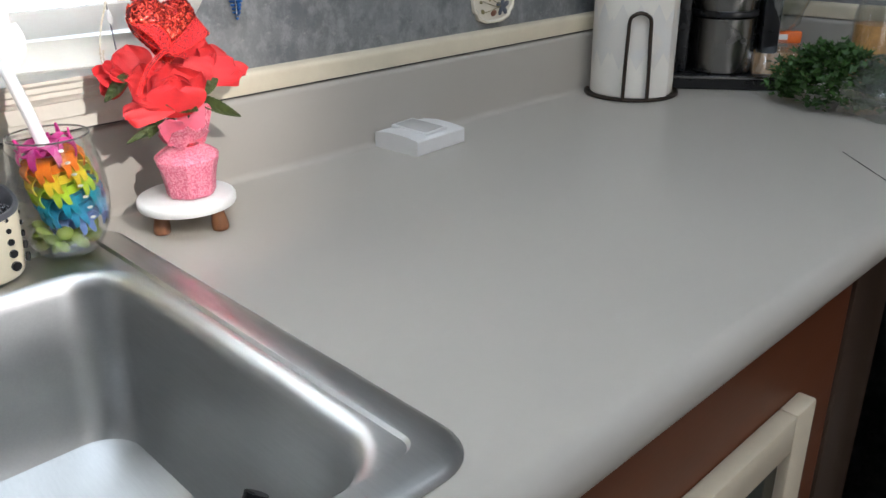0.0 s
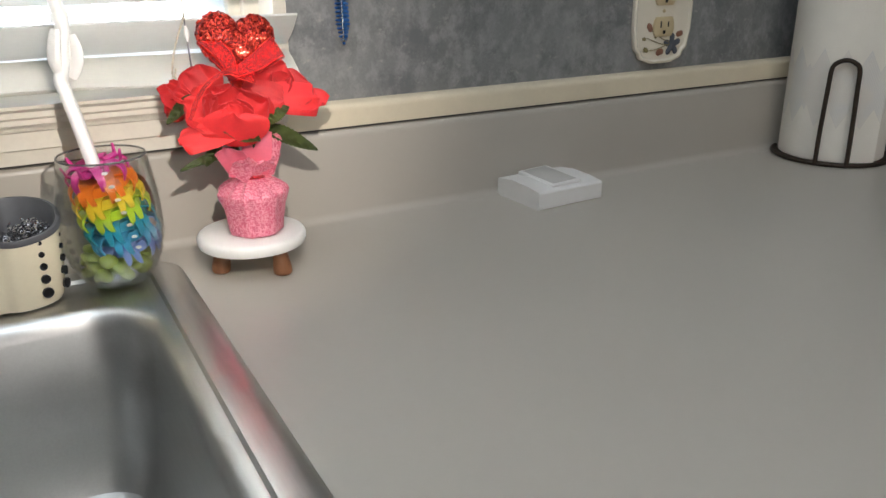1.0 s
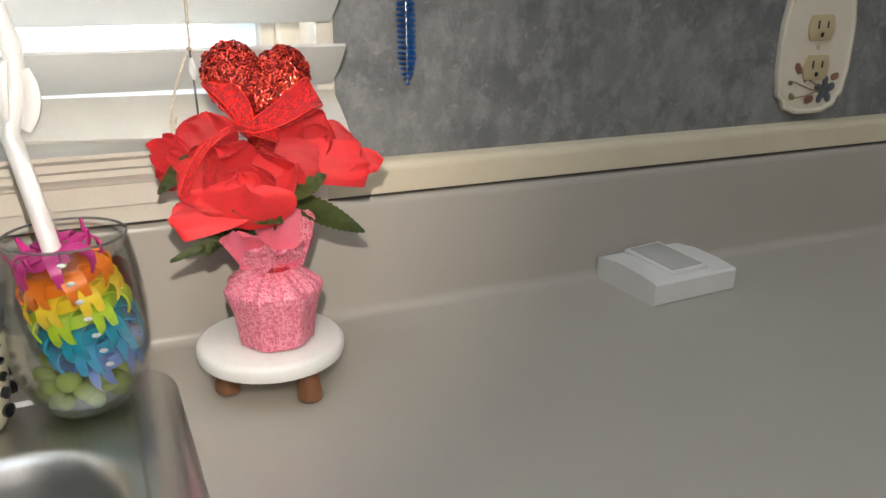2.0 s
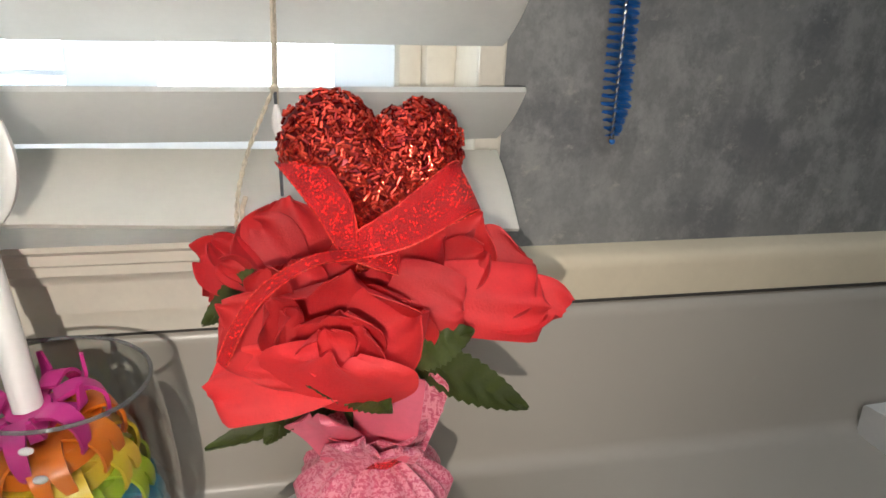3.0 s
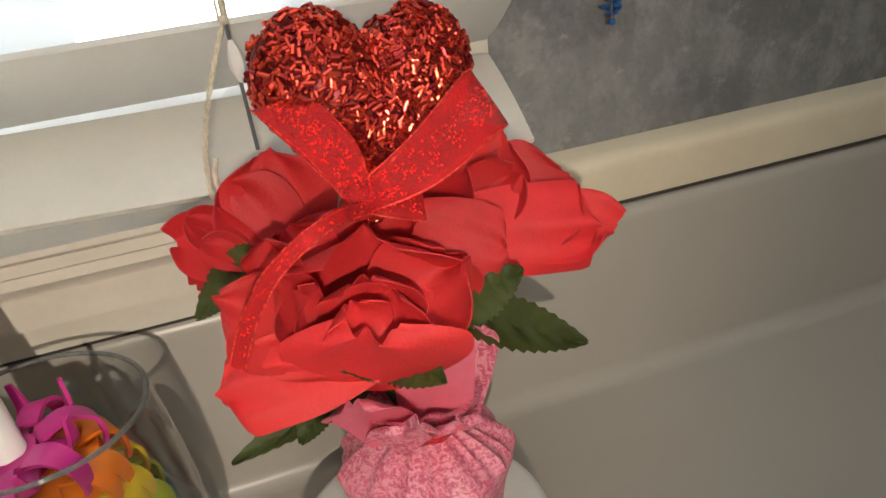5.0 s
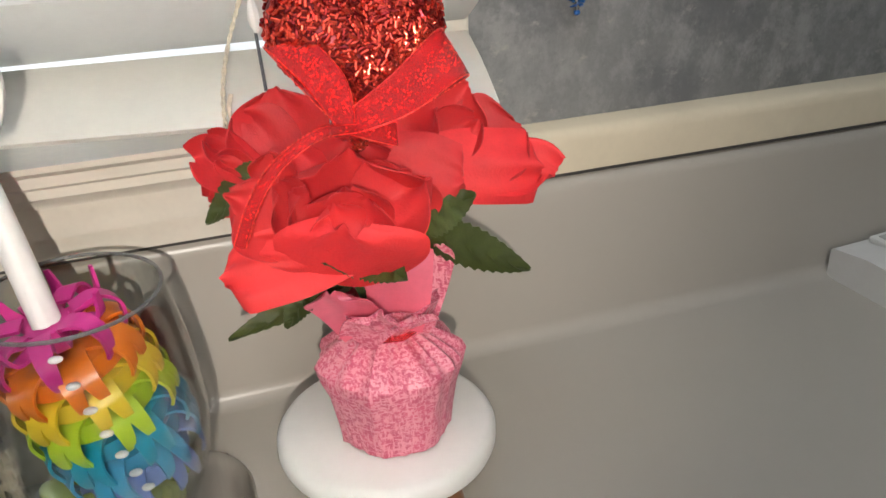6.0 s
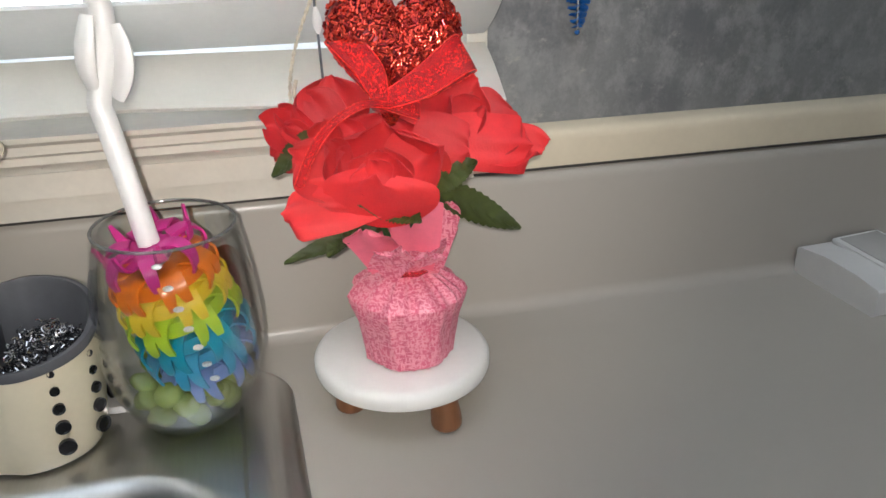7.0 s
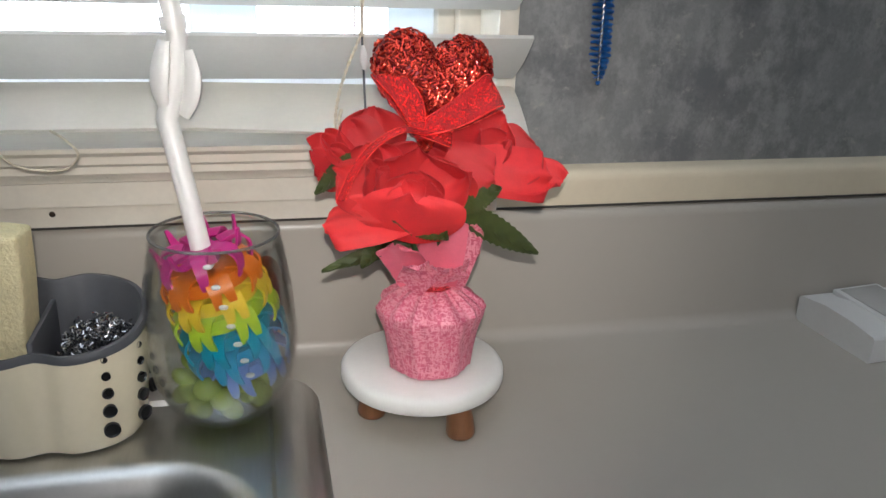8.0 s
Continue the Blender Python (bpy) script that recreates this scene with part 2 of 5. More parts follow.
IVORY = surface("ivory plastic", (0.58, 0.47, 0.28), rough=0.35, vary=0.03)
CERAMIC = surface("cream ceramic", (0.80, 0.73, 0.60), rough=0.15, vary=0.03, coat=0.6)
BLUEPAINT = surface("grey blue paint", (0.10, 0.108, 0.13), rough=0.3)
RUSTPAINT = surface("rust paint", (0.28, 0.13, 0.08), rough=0.3, vary=0.25, scale=90)
OLIVE = surface("olive paint", (0.24, 0.20, 0.09), rough=0.3)
BLUE = surface("blue bristle", (0.015, 0.12, 0.40), rough=0.4, vary=0.2)
DEVICETOP = surface("greyed translucent plastic", (0.55, 0.53, 0.50), rough=0.25, vary=0.04)
CORD = surface("beige cord", (0.62, 0.55, 0.43), rough=0.8, vary=0.25, scale=400, fine=1200, bump=0.6)
MACHINESTEEL = surface("satin steel", (0.28, 0.275, 0.265), rough=0.26, metal=1.0, vary=0.06)
PARSLEY = surface("parsley leaf", (0.045, 0.105, 0.020), rough=0.55, vary=0.35, scale=60, thin=0.15, island=0.3)
POLY = thin_glass("thin clear plastic", (0.88, 0.91, 0.89), 0.16, 0.22)
ORANGE = surface("orange plastic", (0.80, 0.16, 0.02), rough=0.4)
BREAD = surface("brown bread", (0.46, 0.26, 0.12), rough=0.9, vary=0.3, scale=60, bump=0.5)
PEACH = surface("peach preserve", (0.62, 0.33, 0.11), rough=0.35, vary=0.2, scale=60)
DECAL = surface("brown printed motif", (0.20, 0.065, 0.03), rough=0.35, vary=0.3, scale=120)
RAINBOW = [surface(n, c, rough=0.32, vary=0.06, thin=0.1) for n, c in (
    ("magenta plastic", (0.60, 0.035, 0.26)), ("orange toy plastic", (0.88, 0.22, 0.015)), ("yellow plastic", (0.86, 0.62, 0.03)),
    ("lime plastic", (0.50, 0.70, 0.03)), ("teal plastic", (0.015, 0.33, 0.50)), ("sky blue plastic", (0.05, 0.35, 0.60)), ("periwinkle plastic", (0.20, 0.30, 0.66)))]


# ---------------------------------------------------------------- mesh helpers
def mesh_object(name, bm, material, smooth=True):
    me = bpy.data.meshes.new(name)
    bmesh.ops.recalc_face_normals(bm, faces=bm.faces)
    for f in bm.faces:
        f.smooth = smooth
    bm.to_mesh(me)
    bm.free()
    me.materials.append(material)
    if smooth:
        me.set_sharp_from_angle(angle=radians(38))
    return new(name, me)


def part(name, bm, material, parent, label="", smooth=True):
    ob = mesh_object(name, bm, material, smooth)
    ob.parent = parent
    return tagged(ob, label)


def structure(name, bm, material, label, category, smooth=True):
    return tagged(mesh_object(name, bm, material, smooth), label, category, kind="structure")


def thing(name, place, label, category, group="", kind="", turn=0.0):
    ob = new(name)
    ob.empty_display_size = 0.02
    ob.matrix_world = pose(*place, 0, 0, turn)
    return tagged(ob, label, category, group, kind)


def box(x0, x1, y0, y1, z0, z1, bevel=0.0, seg=2, bm=None, m=None):
    own = bmesh.new()
    bmesh.ops.create_cube(own, size=1.0)
    for v in own.verts:
        v.co = ((x0 + x1) / 2 + v.co.x * (x1 - x0), (y0 + y1) / 2 + v.co.y * (y1 - y0), (z0 + z1) / 2 + v.co.z * (z1 - z0))
    if bevel:
        bmesh.ops.bevel(own, geom=own.edges[:], offset=bevel, segments=seg, affect="EDGES", profile=0.5)
    if m is not None:
        own.transform(m)
    return own if bm is None else add(bm, own)


def add(bm, other):
    me = bpy.data.meshes.new("scrap")
    other.to_mesh(me)
    other.free()
    bm.from_mesh(me)
    bpy.data.meshes.remove(me)
    return bm


def loops(rings, closed=True, cap_start=False, cap_end=False, bm=None):
    """Skin a row of rings, each with the same number of points."""
    bm = bm or bmesh.new()
    rows = [[bm.verts.new(p) for p in r] for r in rings]
    n = len(rows[0])
    for a, b in zip(rows, rows[1:]):
        for i in range(n if closed else n - 1):
            j = (i + 1) % n
            bm.faces.new((a[i], a[j], b[j], b[i]))
    if cap_start:
        bm.faces.new(rows[0][::-1])
    if cap_end:
        bm.faces.new(rows[-1])
    return bm


def lathe(profile, seg=40, center=(0, 0), wobble=None, cap_start=False, cap_end=False, bm=None):
    """Turn (radius, height) pairs round a vertical axis; wobble(angle, r, z) may change the radius."""
    rings = []
    for r, z in profile:
        ring = []
        for i in range(seg):
            a = 2 * math.pi * i / seg
            q = wobble(a, r, z) if wobble else r
            ring.append((center[0] + q * math.cos(a), center[1] + q * math.sin(a), z))
        rings.append(ring)
    return loops(rings, True, cap_start, cap_end, bm)


def smooth_path(points, n):
    """n points of a Catmull-Rom curve through the given ones."""
    p = [Vector(q) for q in points]
    p = [p[0] * 2 - p[1]] + p + [p[-1] * 2 - p[-2]]
    out = []
    spans = len(p) - 3
    for k in range(n):
        s = k / (n - 1) * spans
        i = min(int(s), spans - 1)
        t = s - i
        a, b, c, d = p[i:i + 4]
        out.append(0.5 * (2 * b + (c - a) * t + (2 * a - 5 * b + 4 * c - d) * t * t + (3 * b - a - 3 * c + d) * t ** 3))
    return out


def tube(points, radius, seg=10, n=None, bm=None, cap=True, flat=1.0):
    """A round rod along a curve; radius is a number or a function of 0..1."""
    pts = smooth_path(points, n) if n else [Vector(p) for p in points]
    rings, side = [], None
    for k, p in enumerate(pts):
        d = (pts[min(k + 1, len(pts) - 1)] - pts[max(k - 1, 0)]).normalized()
        if side is None:
            side = d.orthogonal().normalized()
        side = (side - d * side.dot(d)).normalized()
        up = d.cross(side)
        r = radius(k / (len(pts) - 1)) if callable(radius) else radius
        rings.append([p + (side * math.cos(2 * math.pi * i / seg) + up * (flat * math.sin(2 * math.pi * i / seg))) * r for i in range(seg)])
    return loops(rings, True, cap, cap, bm)


def sheet(fn, nu, nv, thick, bm=None):
    """A thin curved sheet: fn(u, v) with u, v in 0..1, given a real thickness."""
    grid = [[Vector(fn(i / nu, j / nv)) for i in range(nu + 1)] for j in range(nv + 1)]
    bm = bm or bmesh.new()

    def normal(i, j):
        a = grid[j][min(i + 1, nu)] - grid[j][max(i - 1, 0)]
        b = grid[min(j + 1, nv)][i] - grid[max(j - 1, 0)][i]
        c = a.cross(b)
        return c.normalized() if c.length > 1e-12 else Vector((0, 0, 1))
    front = [[bm.verts.new(grid[j][i] + normal(i, j) * thick / 2) for i in range(nu + 1)] for j in range(nv + 1)]
    back = [[bm.verts.new(grid[j][i] - normal(i, j) * thick / 2) for i in range(nu + 1)] for j in range(nv + 1)]
    for j in range(nv):
        for i in range(nu):
            bm.faces.new((front[j][i], front[j][i + 1], front[j + 1][i + 1], front[j + 1][i]))
            bm.faces.new((back[j][i], back[j + 1][i], back[j + 1][i + 1], back[j][i + 1]))
    rim = [(0, i) for i in range(nu)] + [(j, nu) for j in range(nv)] + [(nv, i) for i in range(nu, 0, -1)] + [(j, 0) for j in range(nv, 0, -1)]
    for (j, i), (l, k) in zip(rim, rim[1:] + rim[:1]):
        bm.faces.new((front[j][i], back[j][i], back[l][k], front[l][k]))
    return bm


def extrude_x(profile, x0, x1, bm=None):
    """A closed (y, z) profile drawn along x; x0, x1 are numbers or functions of y."""
    def end(x, y):
        return x(y) if callable(x) else x
    return loops([[(end(x, y), y, z) for y, z in profile] for x in (x0, x1)], True, True, True, bm)


def rounded(x0, x1, y0, y1, radii, z, n=9):
    """Points round a rectangle with its own radius at each corner (x0y0, x1y0, x1y1, x0y1)."""
    pts = []
    for (cx, cy, a0), r in zip(((x0, y0, 180), (x1, y0, 270), (x1, y1, 0), (x0, y1, 90)), radii):
        ox, oy = (cx + r if cx == x0 else cx - r), (cy + r if cy == y0 else cy - r)
        for i in range(n):
            a = radians(a0 + 90 * i / (n - 1))
            pts.append((ox + r * math.cos(a), oy + r * math.sin(a), z))
    return pts

# ---------------------------------------------------------------- the room
WALL = 0.02                                   # face of the window wall
WX0, WX1, WZ0, WZ1 = -0.62, 0.347, 1.07, 1.92 # window opening
XR, XL, YB = 1.50, -1.7, -2.6
bm = bmesh.new()
for x0, x1, z0, z1 in ((XL - 0.1, WX0, 0, 2.4), (WX1, XR + 0.1, 0, 2.4), (WX0, WX1, 0, WZ0), (WX0, WX1, WZ1, 2.4)):
    box(x0, x1, WALL, WALL + 0.13, z0, z1, bm=bm)
structure("wall_north", bm, WALLPAPER, "grey mottled wallpaper wall round the sink window", "wall", smooth=False)
structure("wall_east", box(XR, XR + 0.1, YB, WALL, 0, 2.4), WALLPAPER, "grey mottled wallpaper wall beside the corner worktop", "wall", smooth=False)
structure("wall_west", box(XL - 0.1, XL, YB, WALL, 0, 2.4), WALLPAPER, "grey mottled wallpaper wall", "wall", smooth=False)
# Unseen wall; its opening is added for the warm fill lamp.
bm = bmesh.new()
for x0, x1, z0, z1 in ((XL - 0.1, -0.35, 0, 2.4), (0.95, XR + 0.1, 0, 2.4), (-0.35, 0.95, 0, 1.12), (-0.35, 0.95, 2.12, 2.4)):
    box(x0, x1, YB - 0.1, YB, z0, z1, bm=bm)
structure("wall_south", bm, WALLPAPER, "unseen grey mottled wallpaper wall with an added opening for the fill lamp", "wall", smooth=False)
structure("floor", box(XL - 0.1, XR + 0.1, YB - 0.1, WALL + 0.13, -0.06, 0), VINYL, "brown kitchen floor vinyl", "floor", smooth=False)
structure("ceiling", box(XL - 0.1, XR + 0.1, YB - 0.1, WALL + 0.13, 2.4, 2.46), CEILING, "plain white ceiling", "ceiling", smooth=False)

# cream trim boards along the top of the backsplash
tb = lambda f, b: [(f, 1.0125), (f, 1.0300), (f + 0.0006, 1.0335), (f + 0.0024, 1.0362), (f + 0.0060, 1.0378), (b, 1.0386), (b, 1.0125)]
structure("trim_north", extrude_x(tb(0.003, 0.0199), 0.332, 1.496), CREAM, "cream painted trim board above the backsplash", "trim")
bm = extrude_x(tb(0.003, 0.0195), -0.02, 1.6)
bm.transform(Matrix(((0, 1, 0, 1.48), (-1, 0, 0, 0), (0, 0, 1, 0), (0, 0, 0, 1))))
structure("trim_east", bm, CREAM, "cream painted trim board above the corner backsplash", "trim")

# Solid dark strip whose colour stands in for shade in the joint.
bm = box(0.332, 1.478, 0.0026, 0.0193, 1.0108, 1.0124)
box(-0.66, 0.3315, -0.0035, 0.0193, 1.0108, 1.0124, bm=bm)
structure("trim_joint_shade", bm, SEAM, "dark strip filling the shaded joint below the trim board", "joint", smooth=False)

# worktop: post-formed laminate with coved backsplash and rounded front edge, mitred at the corner
FRONT, SPLASH = -0.62, 1.0115


def arc(cy, cz, r, a0, a1, n=6):
    return [(cy + r * math.cos(radians(a0 + (a1 - a0) * i / n)), cz + r * math.sin(radians(a0 + (a1 - a0) * i / n))) for i in range(n + 1)]


back_top = [(0.0195, 0.87), (0.0195, SPLASH)] + arc(0.010, SPLASH - 0.010, 0.010, 90, 180) + arc(-0.010, TOP + 0.010, 0.010, 0, -90)
nose = arc(FRONT + 0.022, TOP - 0.022, 0.022, 90, 180, 8) + arc(FRONT + 0.010, TOP - 0.025, 0.010, 180, 270, 4) + [(FRONT + 0.03, TOP - 0.035), (FRONT + 0.03, 0.8715)]
full = back_top + nose
bm = bmesh.new()
SX0, SX1, SY0, SY1 = -0.615, 0.200, -0.562, -0.042   # hole for the sink
mitre = lambda y: 0.86 + (y - FRONT)
extrude_x(full, -1.55, SX0, bm)
extrude_x(full, SX1, mitre, bm)
extrude_x(back_top + [(SY1, TOP), (SY1, 0.87)], SX0, SX1, bm)
extrude_x([(SY0, 0.87), (SY0, TOP)] + nose, SX0, SX1, bm)
structure("worktop", bm, LAMINATE, "grey laminate worktop with coved backsplash and rounded edge", "worktop")
bm = extrude_x(full, lambda y: -y, 1.9)
bm.transform(Matrix(((0, 1, 0, 1.48), (-1, 0, 0, 0), (0, 0, 1, 0), (0, 0, 0, 1))))
structure("worktop_corner", bm, LAMINATE, "grey laminate corner worktop joined by a mitre", "worktop")
bm = box(-0.0005, 0.0005, -0.11, 0.085, -0.0002, 0.0003)
bm.transform(pose(0.945, -0.535, TOP + 0.0003, 0, 0, -45))
structure("worktop_joint", bm, SEAM, "thin dark mitre joint in the worktop", "joint", smooth=False)

# ---------------------------------------------------------------- the window over the sink
prof = [(0.019, 1.0125), (-0.004, 1.0125), (-0.0055, 1.026), (-0.0115, 1.0275), (-0.013, 1.043), (-0.020, 1.0455), (-0.0215, 1.049), (-0.026, 1.052),
        (-0.0265, 1.0565), (-0.031, 1.0590), (-0.032, 1.0640), (-0.038, 1.0675), (-0.039, 1.0705), (0.019, 1.0705)]
structure("window_sill", extrude_x(prof, -0.66, 0.341), WINDOWWHITE, "old white painted window sill with stepped moulding below", "sill")
structure("window_stool", box(WX0 + 0.001, WX1 - 0.001, 0.0195, 0.118, 1.0705, 1.0822), WINDOWWHITE, "white painted inner window ledge", "sill", smooth=False)
bm = bmesh.new()
for x0, x1, y0, y1, z0, z1 in ((0.3415, 0.3560, 0.0145, 0.0198, 1.0825, 1.96), (WX0 - 0.05, WX0 - 0.002, 0.0095, 0.0198, 1.0825, 1.96), (WX0 - 0.002, 0.3415, 0.0095, 0.0198, WZ1 - 0.004, 1.96)):
    box(x0, x1, y0, y1, z0, z1, 0.002, bm=bm)
structure("window_casing", bm, WINDOWWHITE, "narrow white painted casing round the window", "casing")
structure("window_jamb", box(0.3435, 0.3468, 0.0200, 0.0698, 1.0826, WZ1 - 0.005), WINDOWWHITE, "old white painted jamb board in the window opening", "jamb", smooth=False)
win = tagged(new("window_1"), "white sash window with frosted sheet and clear openings", "window", kind="structure")
bm = bmesh.new()
for x0, x1, y0, y1, z0, z1 in ((0.327, 0.3465, 0.070, 0.112, 1.0825, WZ1), (0.314, 0.327, 0.082, 0.104, 1.0825, WZ1), (WX0, WX0 + 0.04, 0.07, 0.112, 1.0825, WZ1),
                               (WX0 + 0.04, 0.314, 0.088, 0.108, 1.0825, 1.088), (WX0 + 0.04, 0.314, 0.078, 0.108, WZ1 - 0.03, WZ1)):
    box(x0, x1, y0, y1, z0, z1, 0.0015, bm=bm)
part("window_frame", bm, WINDOWWHITE, win)
pane = part("pane", box(WX0 + 0.04, 0.314, 0.092, 0.094, 1.094, WZ1 - 0.03), CLEAR, win, smooth=False)
pane.visible_shadow = False
bm = bmesh.new()
for x0, x1, z0, z1 in ((0.279, 0.314, 1.094, 1.6), (0.183, 0.279, 1.094, 1.103), (0.136, 0.183, 1.094, 1.6), (0.0, 0.136, 1.094, 1.112), (-0.05, 0.0, 1.094, 1.6), (0.0, 0.136, 1.117, 1.120)):
    box(x0, x1, 0.097, 0.099, z0, z1, bm=bm)
part("frosted_sheet", bm, FROST, win, "bluish frosted plastic sheet", smooth=False)
# Added strip that imitates the bright daylight gap above the sill.
part("gap_strip", box(WX0 + 0.002, WX1 - 0.002, 0.050, 0.0515, 1.0824, 1.1000), GAPSTRIP, win, "translucent strip standing in for the daylight gap", smooth=False)
bm = bmesh.new()                              # insect screen
for i in range(24):
    box(0.183 + 0.004 * i, 0.18325 + 0.004 * i, 0.1045, 0.1047, 1.128, 1.20, bm=bm)
for i in range(18):
    box(0.183, 0.279, 0.1042, 0.1044, 1.129 + 0.004 * i, 1.12925 + 0.004 * i, bm=bm)
part("insect_screen", bm, GREYPLASTIC, win, "fine grey insect screen mesh", smooth=False)
# Upright emissive panel added for the overexposed outdoors; it also backlights the slats.
structure("backdrop", box(-5, 5, 1.3, 1.35, -1.2, 1.16), glow("hazy daylight", (0.95, 0.975, 1.0), 15.5), "upright glowing panel standing in for the bright outdoors", "backdrop", smooth=False)

# horizontal blind: slats tilted with the room edge up
blind = thing("window_blind", (0, 0, 1.0825), "white horizontal window blind with wide tilted slats", "blind")
BX0, BX1 = -0.63, 0.348


def slat_mesh():
    rows = []
    for k in range(7):
        s = k / 6
        yy, zz = (s - 0.5) * 0.0395, -(s - 0.5) * 0.0300
        bow = 0.0025 * (1 - (2 * s - 1) ** 2)
        rows.append((yy - bow * 0.6, zz - bow * 0.8))
    under = [(y + 0.0015, z + 0.0019) for y, z in rows[::-1]]
    return extrude_x(rows + under, BX0, BX1)


for k in range(17):
    ob = part("slat", slat_mesh(), SLAT, blind)
    ob.location = (0, -0.0215, 1.1195 + 0.044 * k - 1.0825)


def bottom_slat(u, v):
    """The lowest slat lies on the sill the other way round, its room edge low and drooping to one end."""
    px = BX0 + (BX1 - BX0) * u
    low = 1.0826 - 0.047 * max(0.0, px - 0.14)
    high = 1.1020 - 0.018 * max(0.0, px - 0.14)
    return (px, -0.003 - 0.0425 * v, high + (low - high) * v + 0.002 * math.sin(math.pi * v) - 1.0825)


part("bottom_slat", sheet(bottom_slat, 24, 6, 0.0022), SLATSOLID, blind, "lowest slat resting on the sill")
part("head_rail", box(BX0, BX1, -0.048, 0.006, 1.868 - 1.0825, 1.915 - 1.0825, 0.002), SLAT, blind)
for x in (0.2425, -0.10, -0.45):
    lad = bmesh.new()
    for y in (-0.0425, -0.0005):
        tube([(x, y, 0.047), (x, y, 0.79)], 0.0006, 6, bm=lad)
    part("ladder_cord", lad, CORD, blind)
bm = tube([(0.2425, -0.046, 0.70), (0.2420, -0.0455, 0.3), (0.2415, -0.045, 0.10), (0.2412, -0.0455, 0.056)], 0.0008, 8, 40)
part("lift_cord", bm, CORD, blind)
bm = bmesh.new()
bmesh.ops.create_icosphere(bm, subdivisions=2, radius=0.0018, matrix=pose(0.2412, -0.0455, 0.0545))
part("knot", bm, CORD, blind)
bm = bmesh.new()
for turn in (0.0, math.pi):
    strand = []
    for i in range(61):
        v = i / 60
        w = turn + 44 * v
        strand.append((0.2410 - 0.0165 * math.sin(1.7 * v) + 0.0005 * math.cos(w), -0.0460 - 0.0085 * v + 0.0005 * math.sin(w), 0.054 - 0.058 * v))
    tube(strand, 0.00055, 6, 120, bm=bm)
tube([(0.2285, -0.0525, 0.012), (0.2268, -0.0538, 0.006), (0.2275, -0.0545, 0.0)], 0.0010, 8, 8, bm=bm)
part("cord_end", bm, CORD, blind)
bm = tube([(0.2415, -0.0455, 0.054), (0.2425, -0.046, 0.030), (0.2432, -0.047, 0.010)], 0.0007, 6, 12)
part("wand_cord", bm, GREYPLASTIC, blind, "thin grey hanging cord")
bm = tube([(0.2418, -0.0465, 0.048), (0.2424, -0.047, 0.040), (0.2427, -0.047, 0.034)], lambda s: 0.0008 + 0.0018 * math.sin(math.pi * s), 8, 10)
part("cord_cap", bm, WHITEPLASTIC, blind)
string = thing("string_loop", (0.06, -0.055, 1.0825), "thin cream string looped over the sill moulding", "string")
part("strand", tube([(-0.05, 0.02, 0.0012), (-0.03, 0.002, 0.001), (-0.022, -0.0005, -0.006), (-0.01, 0.002, -0.018), (0.012, 0.004, -0.021), (0.022, 0.001, -0.012), (0.016, 0.001, -0.003), (0.008, 0.006, 0.001)], 0.0007, 6, 50), CORD, string)
screw = thing("screw", (0.0525, -0.0048, 1.0345 - 0.013), "small dark screw in the window moulding", "screw")
bm = lathe([(0.0003, 0.0008), (0.0018, 0.0006), (0.0021, 0), (0.0012, -0.004)], 12, cap_start=True, cap_end=True)
bm.transform(pose(0, 0, 0, 90, 0, 0))
part("screw_head", bm, WIRE, screw)

# ---------------------------------------------------------------- sink
sink = thing("kitchen_sink", (0, 0, TOP), "brushed stainless steel drop-in kitchen sink", "sink")


def sink_half(x0, x1, bx0, bx1, open_side):
    """One bowl with its share of the rim; the shared side stays square."""
    def radii(r):
        return (0.0005, r, r, 0.0005) if open_side == "left" else (r, 0.0005, 0.0005, r)
    L = 0 if open_side == "left" else 1

    def rim(inset, r, z):
        a, b = (x0, x1 - inset) if L == 0 else (x0 + inset, x1)
        return rounded(a, b, -0.575 + inset, -0.034 - inset, radii(r), z)

    def bowl(inset, r, z):
        return rounded(bx0 + inset, bx1 - inset, -0.543 + inset, -0.128 - inset, (r,) * 4, z)
    rings = [rim(0, 0.036, 0.0006), rim(0.0015, 0.035, 0.0032), rim(0.006, 0.031, 0.0055), rim(0.012, 0.028, 0.0068), rim(0.0275, 0.017, 0.0074), rim(0.0295, 0.015, 0.0070), rim(0.0318, 0.013, 0.0040),
             bowl(-0.006, 0.060, 0.0038), bowl(-0.001, 0.056, 0.0026), bowl(0.004, 0.053, -0.002), bowl(0.008, 0.050, -0.012), bowl(0.016, 0.048, -0.10), bowl(0.020, 0.046, -0.135),
             bowl(0.030, 0.040, -0.155), bowl(0.050, 0.034, -0.164), bowl(0.10, 0.03, -0.167), bowl(0.165, 0.012, -0.169)]
    return loops(rings, True, False, True)


part("basin", sink_half(-0.2, 0.2105, -0.172, 0.170, "left"), STEEL, sink)
part("basin", sink_half(-0.6105, -0.2, -0.570, -0.228, "right"), STEEL, sink)
bm = lathe([(0.0, 0.001), (0.020, 0.001), (0.030, 0.004), (0.043, 0.0045), (0.046, 0.001)], 32, (0.0, -0.335))
bm.transform(pose(0, 0, -0.1685))
part("drain", bm, STEEL, sink)
tool = thing("utensil_handle", (0.046, -0.449, TOP - 0.163), "black plastic utensil handle leaning in the sink bowl", "utensil")
part("handle", tube([(0, 0, 0.004), (0.028, -0.002, 0.040), (0.060, 0.002, 0.085), (0.076, 0.006, 0.108)], lambda s: 0.006 + 0.003 * s, 12, 16), BLACK, tool)

